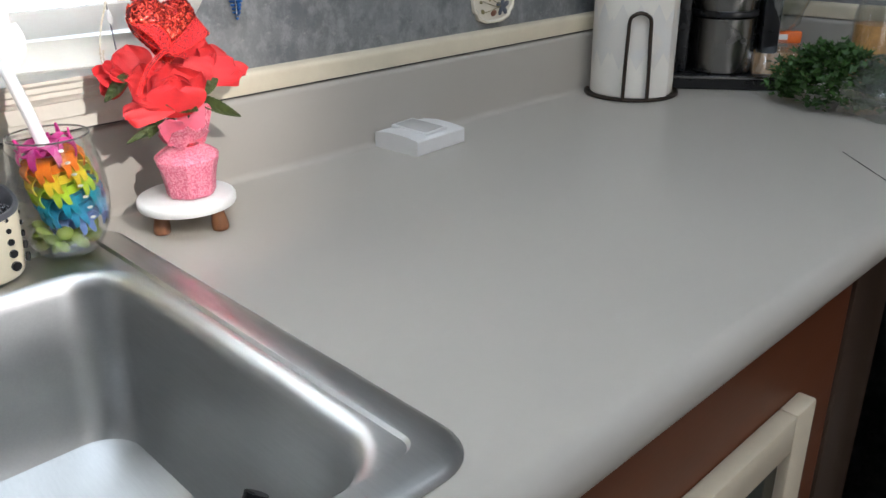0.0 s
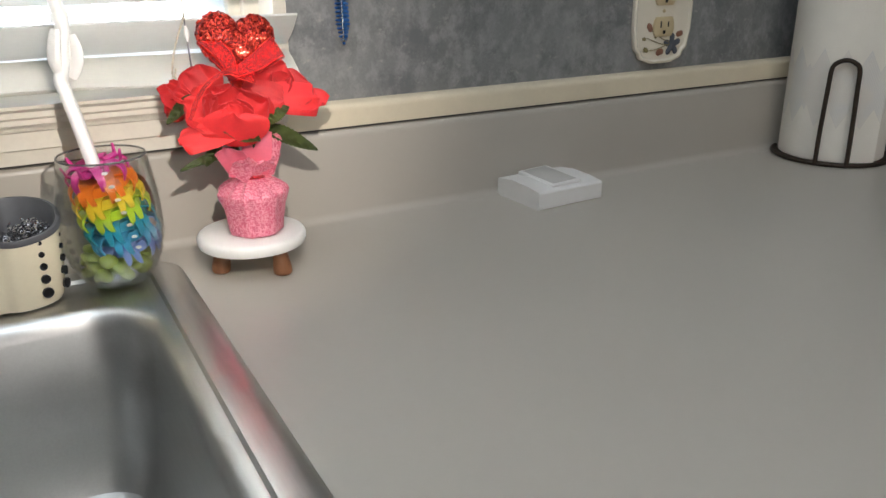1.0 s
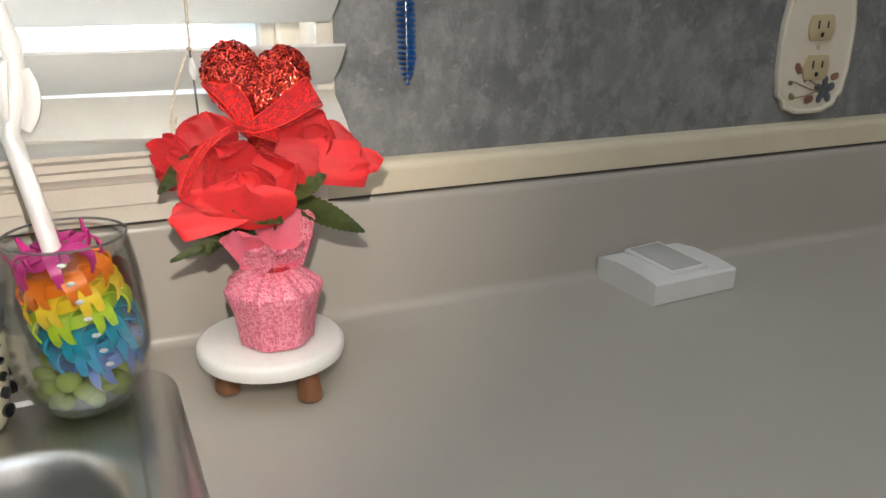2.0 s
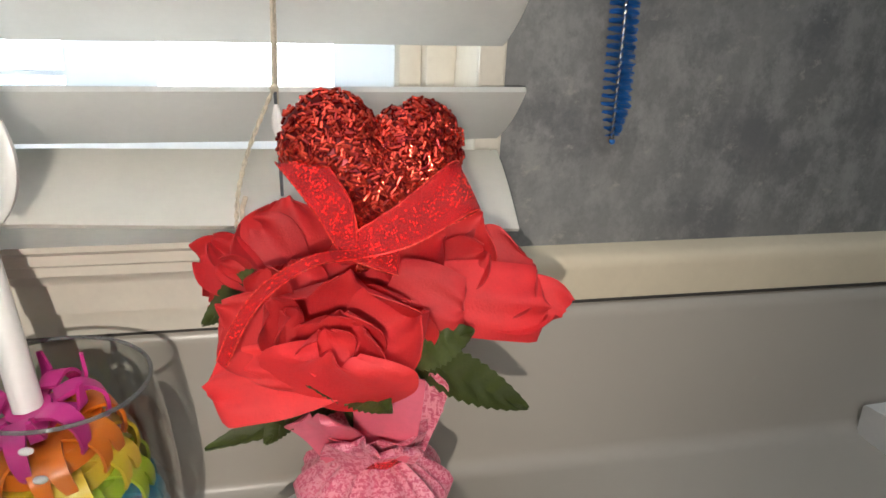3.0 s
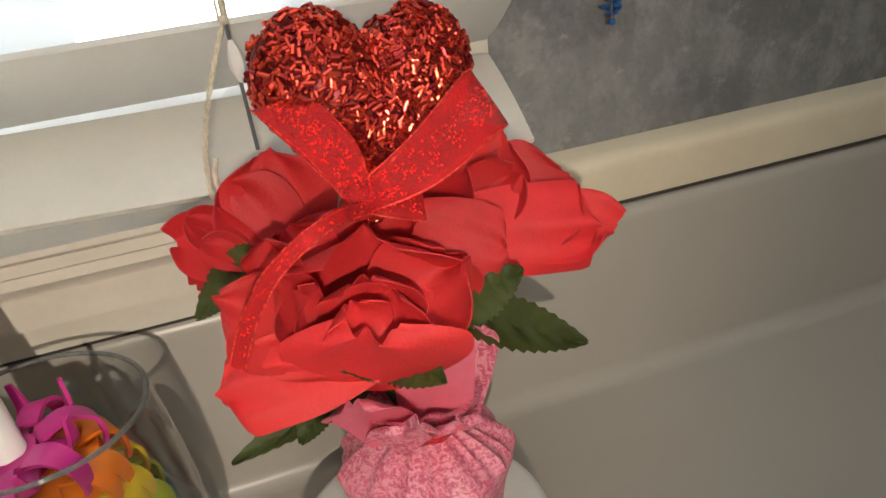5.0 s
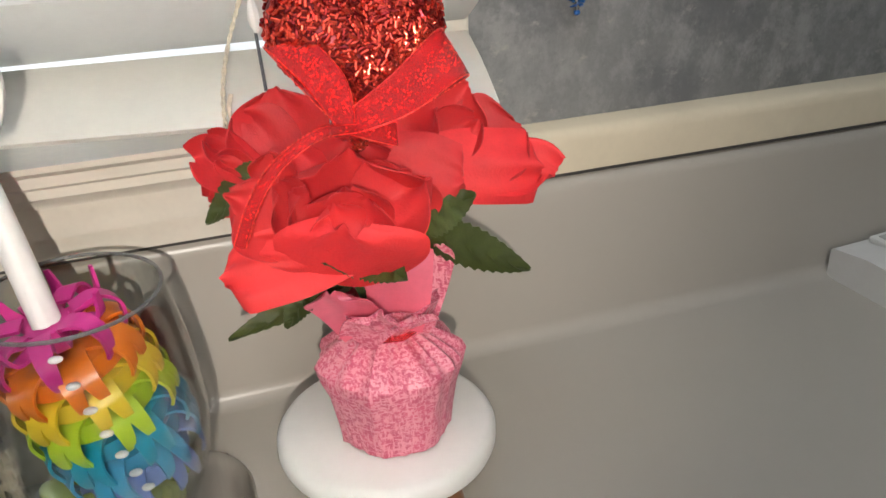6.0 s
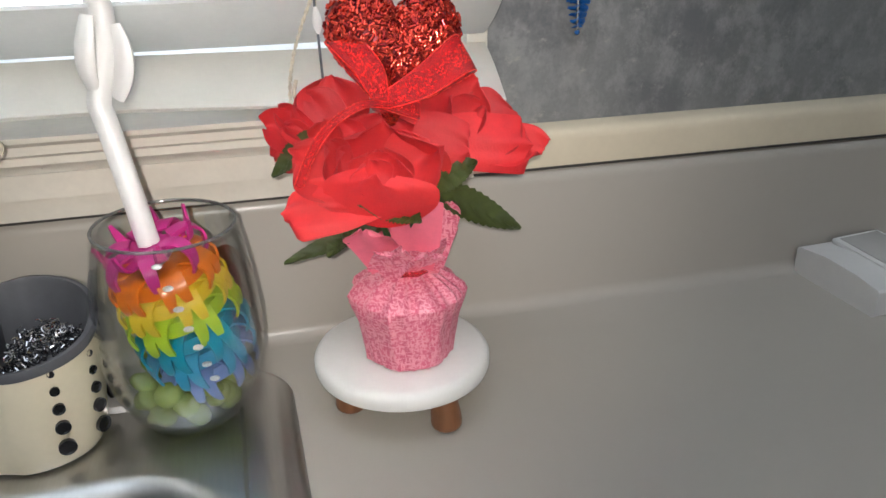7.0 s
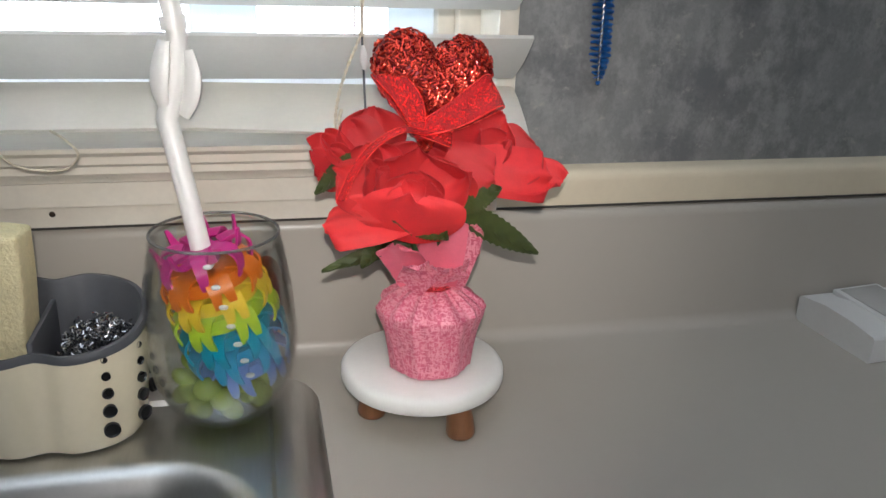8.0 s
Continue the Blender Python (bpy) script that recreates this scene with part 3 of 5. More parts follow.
# ---------------------------------------------------------------- base cabinets
cab = thing("base_cabinet", (0.2, -0.5, 0), "brown painted base cabinet with cream framed door", "cabinet")
for name, b in (("face_panel", (-1.55, 0.742, -0.600, -0.580, 0.10, 0.8695)), ("bottom_panel", (-1.55, 0.742, -0.578, 0.018, 0.10, 0.118)), ("side_panel", (-1.55, -1.53, -0.578, 0.018, 0.12, 0.8695)),
                ("side_panel", (0.724, 0.742, -0.578, 0.018, 0.12, 0.8695)), ("plinth", (-1.55, 0.742, -0.53, -0.51, 0, 0.098))):
    bm = box(*b, 0.0015)
    bm.transform(pose(-0.2, 0.5, 0))
    part(name, bm, BROWN, cab)
for x1 in (0.641, 0.176):
    x0 = x1 - 0.42
    door = part("door", box(x0 + 0.0435 - 0.2, x1 - 0.0435 - 0.2, -0.609 + 0.5, -0.601 + 0.5, 0.2435, 0.7245), DARKGLASS, cab, "dark glass door in cream frame", smooth=False)
    bm = bmesh.new()
    for b in ((x0, x0 + 0.043, 0.20, 0.768), (x1 - 0.043, x1, 0.20, 0.768), (x0 + 0.0432, x1 - 0.0432, 0.725, 0.768), (x0 + 0.0432, x1 - 0.0432, 0.20, 0.243)):
        box(b[0] - 0.2, b[1] - 0.2, -0.620 + 0.5, -0.6005 + 0.5, b[2], b[3], 0.003, bm=bm)
    part("door_frame", bm, CREAM, door, "cream painted door frame with worn edges")
post = thing("corner_post", (0.80, -0.60, 0), "dark brown wooden corner post under the worktop", "post")
bm = box(-0.0565, 0.056, -0.004, 0.02, 0, 0.868, 0.003)
part("board", bm, DARKWOOD, post)
appl = thing("dishwasher", (1.15, -0.95, 0), "grey enamel appliance with black control panel under the worktop", "appliance")
part("body", box(-0.265, 0.30, -0.30, 0.30, 0.02, 0.866, 0.004), BLACK, appl)
part("door_panel", box(-0.285, -0.2655, -0.295, 0.295, 0.10, 0.66, 0.006), APPLIANCE, appl, "grey enamel door")
part("control_panel", box(-0.285, -0.2655, -0.295, 0.295, 0.664, 0.862, 0.005), BLACK, appl)

# ---------------------------------------------------------------- round display stand
stand = thing("display_stand", (0.2725, -0.0915, TOP), "small round white stand on brown wooden feet", "stand")
prof = [(0.0, 0.0250), (0.044, 0.0250), (0.0475, 0.0263), (0.0485, 0.0290), (0.0485, 0.0337), (0.0470, 0.0362), (0.0445, 0.0375), (0.0, 0.0377)]
part("top_disc", lathe([(1.03 * rr, zz) for rr, zz in prof], 64), STANDWHITE, stand)
for a, out in ((-60, 0.0045), (59, 0.0), (178, 0.0)):
    d = Vector((math.cos(radians(a)), math.sin(radians(a)), 0)) * (1 + out / 0.0315)
    part("foot", tube([d * 0.0315 + Vector((0, 0, 0.0002)), d * 0.0313 + Vector((0, 0, 0.003)), d * 0.0303 + Vector((0, 0, 0.012)), d * 0.0290 + Vector((0, 0, 0.0260))],
                             lambda s: 0.0068 + 0.0020 * math.sin(math.pi * min(1, s * 1.15)) - (0.0012 if s < 0.05 else 0), 16, 10), OAK, stand)

# ---------------------------------------------------------------- flower arrangement in its pink wrapped pot
PX, PY, PZ = 0.2750, -0.0990, TOP + 0.0380
flowers = thing("flower_arrangement", (PX, PY, PZ), "artificial red roses with beaded heart in a pink wrapped pot", "flower arrangement")


def folds(a, r, z):
    n = 7
    w = ((a + 0.25 + 1.2 * z) / (2 * math.pi) * n) % 1.0 - 0.5
    flat = math.cos(math.pi / n) / math.cos(2 * math.pi / n * w)
    k = 1 + 0.70 * (flat - 0.955) - 0.026 * abs(math.sin(9.5 * a + 40 * z)) - 0.012 * abs(math.sin(17 * a - 90 * z)) + 0.030 * noise.noise(Vector((3 * math.cos(a), 3 * math.sin(a), 70 * z)))
    if z > 0.036:
        k += min(1, (z - 0.036) / 0.010) * (0.09 - 0.17 * abs(math.sin(5.5 * a + 0.4 + 20 * z)) - 0.08 * abs(math.sin(12 * a)))
    if z > 0.058:
        k = 1 + 0.07 * math.cos(6 * a + 0.5) + 0.05 * math.cos(11 * a + 2)
    return r * k


pot_prof = [(0.0, 0.0004), (0.024, 0.0004), (0.0262, 0.002), (0.0275, 0.010), (0.0300, 0.024), (0.0335, 0.033), (0.0344, 0.0372), (0.0318, 0.0408), (0.0255, 0.0450), (0.0200, 0.0478),
            (0.0158, 0.0500), (0.0135, 0.0515), (0.0140, 0.0535), (0.0190, 0.0570), (0.0235, 0.0615), (0.0262, 0.0670), (0.0250, 0.0670), (0.0140, 0.0600), (0.0, 0.058)]
part("wrapped_pot", lathe([(r * 0.95, z * 1.06) for r, z in pot_prof], 132, wobble=folds), WRAP, flowers)
part("neck_band", lathe([(0.0150, 0.0532), (0.0157, 0.0546), (0.0150, 0.0562), (0.0138, 0.0547), (0.0150, 0.0532)], 48, wobble=lambda a, r, z: r * (1 + 0.03 * math.cos(9 * a))), ORGANZA, flowers, "thin red band")


def loc(x, y, z):
    return (x - PX, y - PY, z - PZ)


def petal(base, tip, facing, width, cup, curl, seed, ruffle=1.0, root=0.5, end=0.6, slant=0.0):
    """A stiff cloth petal from base to tip. facing: the side it opens to; root: its width at the base;
    end: where the rounding of the tip begins; slant: how far one corner of the tip reaches past the other."""
    rnd = random.Random(seed)
    b, t = Vector(base), Vector(tip)
    d = t - b
    f = Vector(facing)
    f = (f - d * (f.dot(d) / d.length_squared)).normalized()
    side = d.normalized().cross(f)
    p = [rnd.uniform(0, 6) for _ in range(5)]
    crease, depth = rnd.uniform(-0.5, 0.5), rnd.uniform(0.0001, 0.0006) * ruffle

    def fn(u, v):
        s = 2 * u - 1
        w = width * 0.5 * (root + (1 - root) * math.sin(0.5 * math.pi * min(1.0, v / 0.62)))
        if v > end:
            q = (v - end) / (1 - end)
            w *= max(0.10, 1 - (0.985 * q) ** 2.6) ** 0.55
        reach = v * (1 + slant * s * v) + 0.022 * ruffle * v * v * math.sin(3.3 * s + p[0]) + 0.008 * v ** 4 * math.sin(13 * s + p[1])
        wave = ruffle * 0.0011 * v * v * (math.sin(4.4 * s + p[1]) + 0.6 * math.sin(9.0 * s + p[2]))
        wave += 0.0006 * math.sin(5 * v + p[3] + 3 * s) + ruffle * 0.0016 * v ** 5 * math.sin(8.0 * s + p[4])
        fold = -depth * math.exp(-((s - crease - 0.25 * v) / 0.10) ** 2) * math.sin(math.pi * min(1, v * 1.1))
        bend = cup * s * s * (0.3 + 0.7 * v) + curl * v ** 2.4 - 0.0010 * ruffle * max(0.0, (v - 0.86) / 0.14) ** 2 - 0.30 * cup * math.sin(math.pi * v)
        return b + d * reach + side * (s * w) + f * (bend + wave + fold)
    return sheet(fn, 26, 22, 0.00045)


FLAPS_A = (
    (loc(0.2765, -0.1120, 1.0055), loc(0.2770, -0.1190, 1.0406), (-0.30, -0.82, 0.48), 0.0261, -0.001, -0.002, 31, 0.3, 0.75, 0.94, 0.16, PINK),
    (loc(0.2629, -0.1120, 1.0066), loc(0.2506, -0.1210, 1.0361), (-0.46, -0.70, 0.54), 0.0235, 0.004, 0.004, 32, 0.6, 0.75, 0.85, -0.1, PINK),
    (loc(0.2870, -0.1080, 1.0029), loc(0.2950, -0.1100, 1.0391), (0.08, -0.88, 0.47), 0.0155, 0.004, -0.001, 33, 0.4, 0.8, 0.8, 0.05, WRAP),
    (loc(0.2742, -0.0920, 1.0024), loc(0.2651, -0.0880, 1.0205), (-0.40, -0.83, 0.39), 0.0289, 0.004, 0.002, 34, 0.5, 0.7, 0.85, 0.0, PINK),)
FLAPS_B = (
    (loc(0.2846, -0.0900, 1.0007), loc(0.2945, -0.0820, 1.0215), (-0.02, -0.92, 0.39), 0.0294, 0.004, 0.002, 35, 0.5, 0.7, 0.85, 0.0, PINK),
    (loc(0.2595, -0.1100, 1.0026), loc(0.2672, -0.1260, 1.0252), (-0.13, -0.98, 0.12), 0.0200, 0.003, 0.003, 36, 0.7, 0.8, 0.8, 0.1, WRAP),
    (loc(0.2818, -0.1100, 1.0008), loc(0.2798, -0.1270, 1.0224), (-0.04, -0.99, 0.12), 0.0190, 0.003, 0.003, 37, 0.7, 0.8, 0.8, -0.1, WRAP),)
for b, t, f, w, cp, cl, sd, rf, rt, en, sl, m in FLAPS_A + FLAPS_B:
    part("paper_flap", petal(b, t, f, w, cp, cl, sd, rf, rt, en, sl), m, flowers, "plain pink paper corner" if m is PINK else "printed pink paper corner")
bm = bmesh.new()
for dx, dy, sx, sy, top in ((-0.020, -0.016, -0.004, -0.004, 0.100), (0.000, -0.022, 0.001, -0.006, 0.100), (0.018, -0.008, 0.005, 0.0, 0.108), (0, -0.002, 0, 0, 0.103)):
    tube([(sx, sy, 0.055), ((sx + dx) / 2, (sy + dy) / 2, 0.078), (dx, dy, top)], 0.0016, 8, 12, bm=bm)
part("stems", bm, STEM, flowers)


FRONT_PETALS_A = (
    (loc(0.2609, -0.1080, 1.0401), loc(0.2626, -0.1080, 1.0828), (-0.17, -0.72, 0.67), 0.0705, 0.013, 0.005, 1, 1.5, 0.45, 0.55, 0.02),
    (loc(0.2609, -0.1170, 1.0473), loc(0.2839, -0.1270, 1.0765), (-0.55, -0.66, 0.51), 0.0364, 0.010, -0.006, 2, 1.4, 0.4, 0.6, 0.05),
    (loc(0.2408, -0.1180, 1.0534), loc(0.2198, -0.1210, 1.0755), (-0.02, -0.87, 0.50), 0.0278, 0.006, -0.004, 3, 1.0, 0.5, 0.6, 0.1),
    (loc(0.2435, -0.1210, 1.0526), loc(0.2342, -0.1210, 1.0795), (0.22, -0.91, 0.36), 0.0180, 0.005, 0.003, 4, 0.8, 0.5, 0.6, 0.1),
    (loc(0.2396, -0.1260, 1.0571), loc(0.2392, -0.1250, 1.0778), (0.57, -0.79, 0.23), 0.0096, 0.004, 0.002, 24, 0.7, 0.6, 0.6, 0.1),)
FRONT_PETALS_B = (
    (loc(0.2566, -0.1230, 1.0479), loc(0.2585, -0.1210, 1.0742), (-0.19, -0.78, 0.60), 0.0360, 0.006, 0.002, 5, 0.8, 0.5, 0.55, 0.08),
    (loc(0.2582, -0.1280, 1.0518), loc(0.2662, -0.1260, 1.0710), (-0.28, -0.74, 0.61), 0.0272, 0.005, 0.001, 6, 0.6, 0.5, 0.6, -0.05),
    (loc(0.2540, -0.1320, 1.0561), loc(0.2524, -0.1310, 1.0725), (-0.00, -0.82, 0.58), 0.0208, 0.004, 0.001, 7, 0.6, 0.5, 0.6, 0.05),
    (loc(0.2659, -0.1220, 1.0493), loc(0.2124, -0.1170, 1.0461), (-0.14, -0.66, 0.74), 0.0280, -0.004, -0.004, 8, 1.0, 0.45, 0.86, 0.02),
    (loc(0.2770, -0.1270, 1.0507), loc(0.2239, -0.1240, 1.0545), (-0.27, -0.95, 0.16), 0.0183, -0.004, -0.002, 9, 1.0, 0.5, 0.75, 0.1),)
FRONT_PETALS_C = (
    (loc(0.2603, -0.1220, 1.0348), loc(0.2555, -0.1390, 1.0666), (-0.29, -0.95, -0.09), 0.0546, -0.006, 0.003, 40, 0.9, 0.5, 0.7, -0.05),)
RIGHT_PETALS_A = (
    (loc(0.2778, -0.0940, 1.0720), loc(0.3006, -0.1000, 1.0932), (-0.34, -0.65, 0.67), 0.0308, 0.006, 0.002, 11, 1.0, 0.5, 0.6, 0.0),
    (loc(0.2961, -0.0920, 1.0692), loc(0.3158, -0.0940, 1.0969), (-0.00, -0.82, 0.58), 0.0316, 0.007, -0.003, 12, 0.9, 0.5, 0.6, -0.05),
    (loc(0.3018, -0.0980, 1.0688), loc(0.3332, -0.1040, 1.0826), (0.10, -0.77, 0.63), 0.0379, 0.006, -0.006, 13, 0.9, 0.5, 0.66, 0.05),
    (loc(0.3049, -0.1000, 1.0670), loc(0.3453, -0.1130, 1.0657), (0.20, -0.72, 0.67), 0.0260, 0.004, -0.004, 14, 0.8, 0.6, 0.62, -0.1),
    (loc(0.2893, -0.1000, 1.0704), loc(0.3161, -0.1020, 1.0861), (-0.02, -0.87, 0.50), 0.0218, 0.005, 0.002, 15, 0.9, 0.5, 0.6, 0.0),)
RIGHT_PETALS_B = (
    (loc(0.2795, -0.1040, 1.0735), loc(0.3378, -0.1160, 1.0674), (-0.06, -0.96, 0.28), 0.0297, -0.005, -0.003, 16, 0.8, 0.5, 0.93, 0.04),
    (loc(0.2799, -0.1100, 1.0824), loc(0.3037, -0.1190, 1.0698), (-0.49, -0.75, 0.43), 0.0225, -0.003, 0.003, 17, 0.7, 0.55, 0.88, 0.1),)
LEFT_PETALS_A = (
    (loc(0.2450, -0.0800, 1.0658), loc(0.2427, -0.0740, 1.0993), (-0.19, -0.78, 0.60), 0.0390, 0.006, -0.003, 18, 1.0, 0.5, 0.55, 0.0),
    (loc(0.2473, -0.0840, 1.0673), loc(0.2292, -0.0750, 1.0917), (-0.28, -0.74, 0.61), 0.0277, 0.006, -0.003, 19, 1.0, 0.5, 0.6, 0.0),
    (loc(0.2385, -0.0800, 1.0672), loc(0.2104, -0.0660, 1.0728), (-0.45, -0.66, 0.60), 0.0227, 0.006, 0.004, 20, 1.0, 0.5, 0.6, 0.06),
    (loc(0.2331, -0.0780, 1.0674), loc(0.2119, -0.0710, 1.0575), (-0.59, -0.79, 0.17), 0.0209, 0.005, -0.002, 21, 1.0, 0.5, 0.6, 0.0),
    (loc(0.2345, -0.0840, 1.0702), loc(0.2156, -0.0730, 1.0822), (-0.26, -0.69, 0.68), 0.0147, 0.006, 0.003, 25, 0.8, 0.5, 0.6, 0.0),)
LEFT_PETALS_B = (
    (loc(0.2322, -0.0870, 1.0702), loc(0.2196, -0.0800, 1.0777), (-0.51, -0.79, 0.35), 0.0127, 0.006, 0.002, 26, 0.8, 0.5, 0.6, 0.0),
    (loc(0.2477, -0.1010, 1.0597), loc(0.2425, -0.0940, 1.0816), (-0.09, -0.80, 0.59), 0.0266, 0.006, -0.002, 22, 1.0, 0.5, 0.6, 0.0),
    (loc(0.2632, -0.0970, 1.0556), loc(0.2687, -0.0920, 1.0822), (-0.19, -0.78, 0.60), 0.0475, 0.004, 0.002, 27, 0.8, 0.6, 0.6, 0.0),
    (loc(0.2383, -0.1140, 1.0696), loc(0.2359, -0.1100, 1.0875), (-0.47, -0.71, 0.52), 0.0165, 0.005, 0.002, 23, 0.9, 0.55, 0.6, 0.05),)


def rose(petals, core, label):
    """A cloth rose: a small bud that carries its petals."""
    bm = lathe([(0.0, -0.004), (0.0035, -0.003), (0.0050, 0.0), (0.0048, 0.004), (0.003, 0.008), (0.0, 0.009)], 14)
    bm.transform(Matrix.Translation(core) @ Vector((0.0, -0.5, 0.85)).to_track_quat("Z", "Y").to_matrix().to_4x4())
    head = part("rose", bm, ROSE, flowers, label)
    for b, t, f, w, cp, cl, sd, rf, rt, en, sl in petals:
        part("petal", petal(b, t, f, w, cp, cl, sd, rf, rt, en, sl), ROSE, head)
    return head


rose(FRONT_PETALS_A + FRONT_PETALS_B + FRONT_PETALS_C, loc(0.2579, -0.1220, 1.0504), "large open red rose at the front")
rose(RIGHT_PETALS_A + RIGHT_PETALS_B, loc(0.2945, -0.0900, 1.0631), "red rose leaning outward with folded outer petals")
rose(LEFT_PETALS_A + LEFT_PETALS_B, loc(0.2415, -0.0840, 1.0665), "red rose half hidden behind the others")


def leaf(base, tip, facing, width, sag):
    """A serrated fabric leaf with pressed veins."""
    b, t = Vector(base), Vector(tip)
    d, f = t - b, Vector(facing)
    f = (f - d * (f.dot(d) / d.length_squared)).normalized()
    side = d.normalized().cross(f)

    def fn(u, v):
        s = 2 * u - 1
        w = width * 0.5 * (math.sin(math.pi * (0.04 + 0.96 * v) ** 0.8)) ** 0.8 + 0.0004
        w *= 1 + 0.20 * ((v * 13) % 1.0 - 0.5) * min(1, abs(s) * 3)
        vein = 0.0010 * math.sin(v * 34 - abs(s) * 5) * (1 - abs(s)) + 0.0024 * abs(s)
        return b + d * v + side * s * w + f * (vein - sag * v * v + 0.3 * sag * math.sin(math.pi * v))
    return sheet(fn, 10, 39, 0.0003)


LEAVES = (
    (loc(0.2863, -0.1040, 1.0453), loc(0.3365, -0.1080, 1.0192), (-0.12, -0.60, 0.79), 0.0194, 0.002),
    (loc(0.2818, -0.1200, 1.0532), loc(0.3069, -0.1240, 1.0648), (-0.19, -0.78, 0.60), 0.0165, 0.002),
    (loc(0.2336, -0.0880, 1.0745), loc(0.2107, -0.0790, 1.0508), (-0.42, -0.61, 0.67), 0.0138, 0.001),
    (loc(0.2639, -0.1040, 1.0273), loc(0.2104, -0.1140, 1.0183), (-0.26, -0.49, 0.83), 0.0114, 0.003),
    (loc(0.2472, -0.1120, 1.0372), loc(0.2319, -0.1160, 1.0190), (-0.36, -0.68, 0.63), 0.0119, 0.002),
    (loc(0.2624, -0.1140, 1.0448), loc(0.2748, -0.1360, 1.0417), (-0.19, -0.78, 0.60), 0.0173, 0.003),
    (loc(0.2648, -0.1100, 1.0370), loc(0.2482, -0.1300, 1.0511), (-0.19, -0.78, 0.60), 0.0147, 0.003))
for b, t, f, w, sag in LEAVES:
    part("leaf", leaf(b, t, f, w, sag), LEAF, flowers)


# beaded heart on a pick
HC = Vector(loc(0.2730, -0.090, 1.1080))
HTURN = pose(0, 0, 0, -6, 7, 4)


def heart_point(a, rho, side):
    x = 16 * math.sin(a) ** 3
    z = 13 * math.cos(a) - 5 * math.cos(2 * a) - 2 * math.cos(3 * a) - math.cos(4 * a)
    k = 0.0345 / 16.5
    y = side * 0.0195 * (max(0.0, 1 - rho ** 2.1)) ** 0.55
    return HC + HTURN @ Vector((x * k * rho, y, (z + 2.5) * k * rho * 1.06 + 0.002))


def heart_mesh():
    rings = []
    for side, rhos in ((-1, [0.02, 0.25, 0.45, 0.62, 0.76, 0.87, 0.95, 0.99]), (1, [1.0, 0.97, 0.9, 0.78, 0.6, 0.4, 0.2, 0.02])):
        for rho in rhos:
            rings.append([heart_point(2 * math.pi * i / 56, rho, side) for i in range(56)])
    return loops(rings, True, True, True)


heart = part("beaded_heart", heart_mesh(), HEART, flowers, "puffed heart covered in copper red bugle beads")
rnd = random.Random(5)
verts, faces = [], []
for k in range(4600):
    side = -1 if k % 4 else 1
    a, rho = rnd.uniform(0, 2 * math.pi), math.sqrt(rnd.uniform(0.0005, 1.0))
    p = heart_point(a, rho, side)
    q1, q2 = heart_point(a + 0.05, rho, side), heart_point(a, max(0.01, rho - 0.04), side)
    nrm = (q1 - p).cross(q2 - p)
    if nrm.length < 1e-12:
        continue
    nrm.normalize()
    if nrm.dot(p - HC) < 0:
        nrm = -nrm
    t1 = nrm.orthogonal().normalized()
    ang = rnd.uniform(0, math.pi)
    d = (t1 * math.cos(ang) + nrm.cross(t1) * math.sin(ang) + nrm * rnd.uniform(-0.22, 0.22)).normalized()
    s1 = d.orthogonal().normalized()
    s2 = d.cross(s1)
    half, r = rnd.uniform(0.0010, 0.0016), rnd.uniform(0.00062, 0.00080)
    c = p + nrm * rnd.uniform(0.0002, 0.0014)
    base = len(verts)
    for e in (-1, 1):
        for i in range(6):
            w = 2 * math.pi * i / 6
            verts.append(c + d * half * e + (s1 * math.cos(w) + s2 * math.sin(w)) * r)
    for i in range(6):
        j = (i + 1) % 6
        faces.append((base + i, base + j, base + 6 + j, base + 6 + i))
    faces.append(tuple(base + i for i in range(5, -1, -1)))
    faces.append(tuple(base + 6 + i for i in range(6)))
me = bpy.data.meshes.new("beading")
me.from_pydata([tuple(v) for v in verts], [], faces)
me.materials.append(BEAD)
beads = new("beading", me)
beads.parent = heart
tagged(beads, "copper red glass bugle beads", kind="stuff")


def ribbon(points, width, across, n=40, waves=0.0, closed=True):
    """A flat band along a curve; across gives its width direction at each given point."""
    mid, wide = smooth_path(points, n + 1), smooth_path(across, n + 1)

    def fn(u, v):
        k = round(v * n)
        s = u - 0.5
        return mid[k] + wide[k].normalized() * s * width * (0.28 + 0.72 * math.sin(math.pi * (v if closed else min(1, 0.1 + 0.5 * v))) ** 0.6) + Vector((0, 0, waves * math.sin(9 * v + 4 * u)))
    return sheet(fn, 8, n, 0.00018)


def edge_of(points, width, across, n, s):
    mid, wide = smooth_path(points, n + 1), smooth_path(across, n + 1)
    q = [0.28 + 0.72 * math.sin(math.pi * (k / n if len(points) > 5 else min(1, 0.1 + 0.5 * k / n))) ** 0.6 for k in range(n + 1)]
    return [m + w.normalized() * s * width * f for m, w, f in zip(mid, wide, q)]


KN = Vector(loc(0.2622, -0.1200, 1.0961))
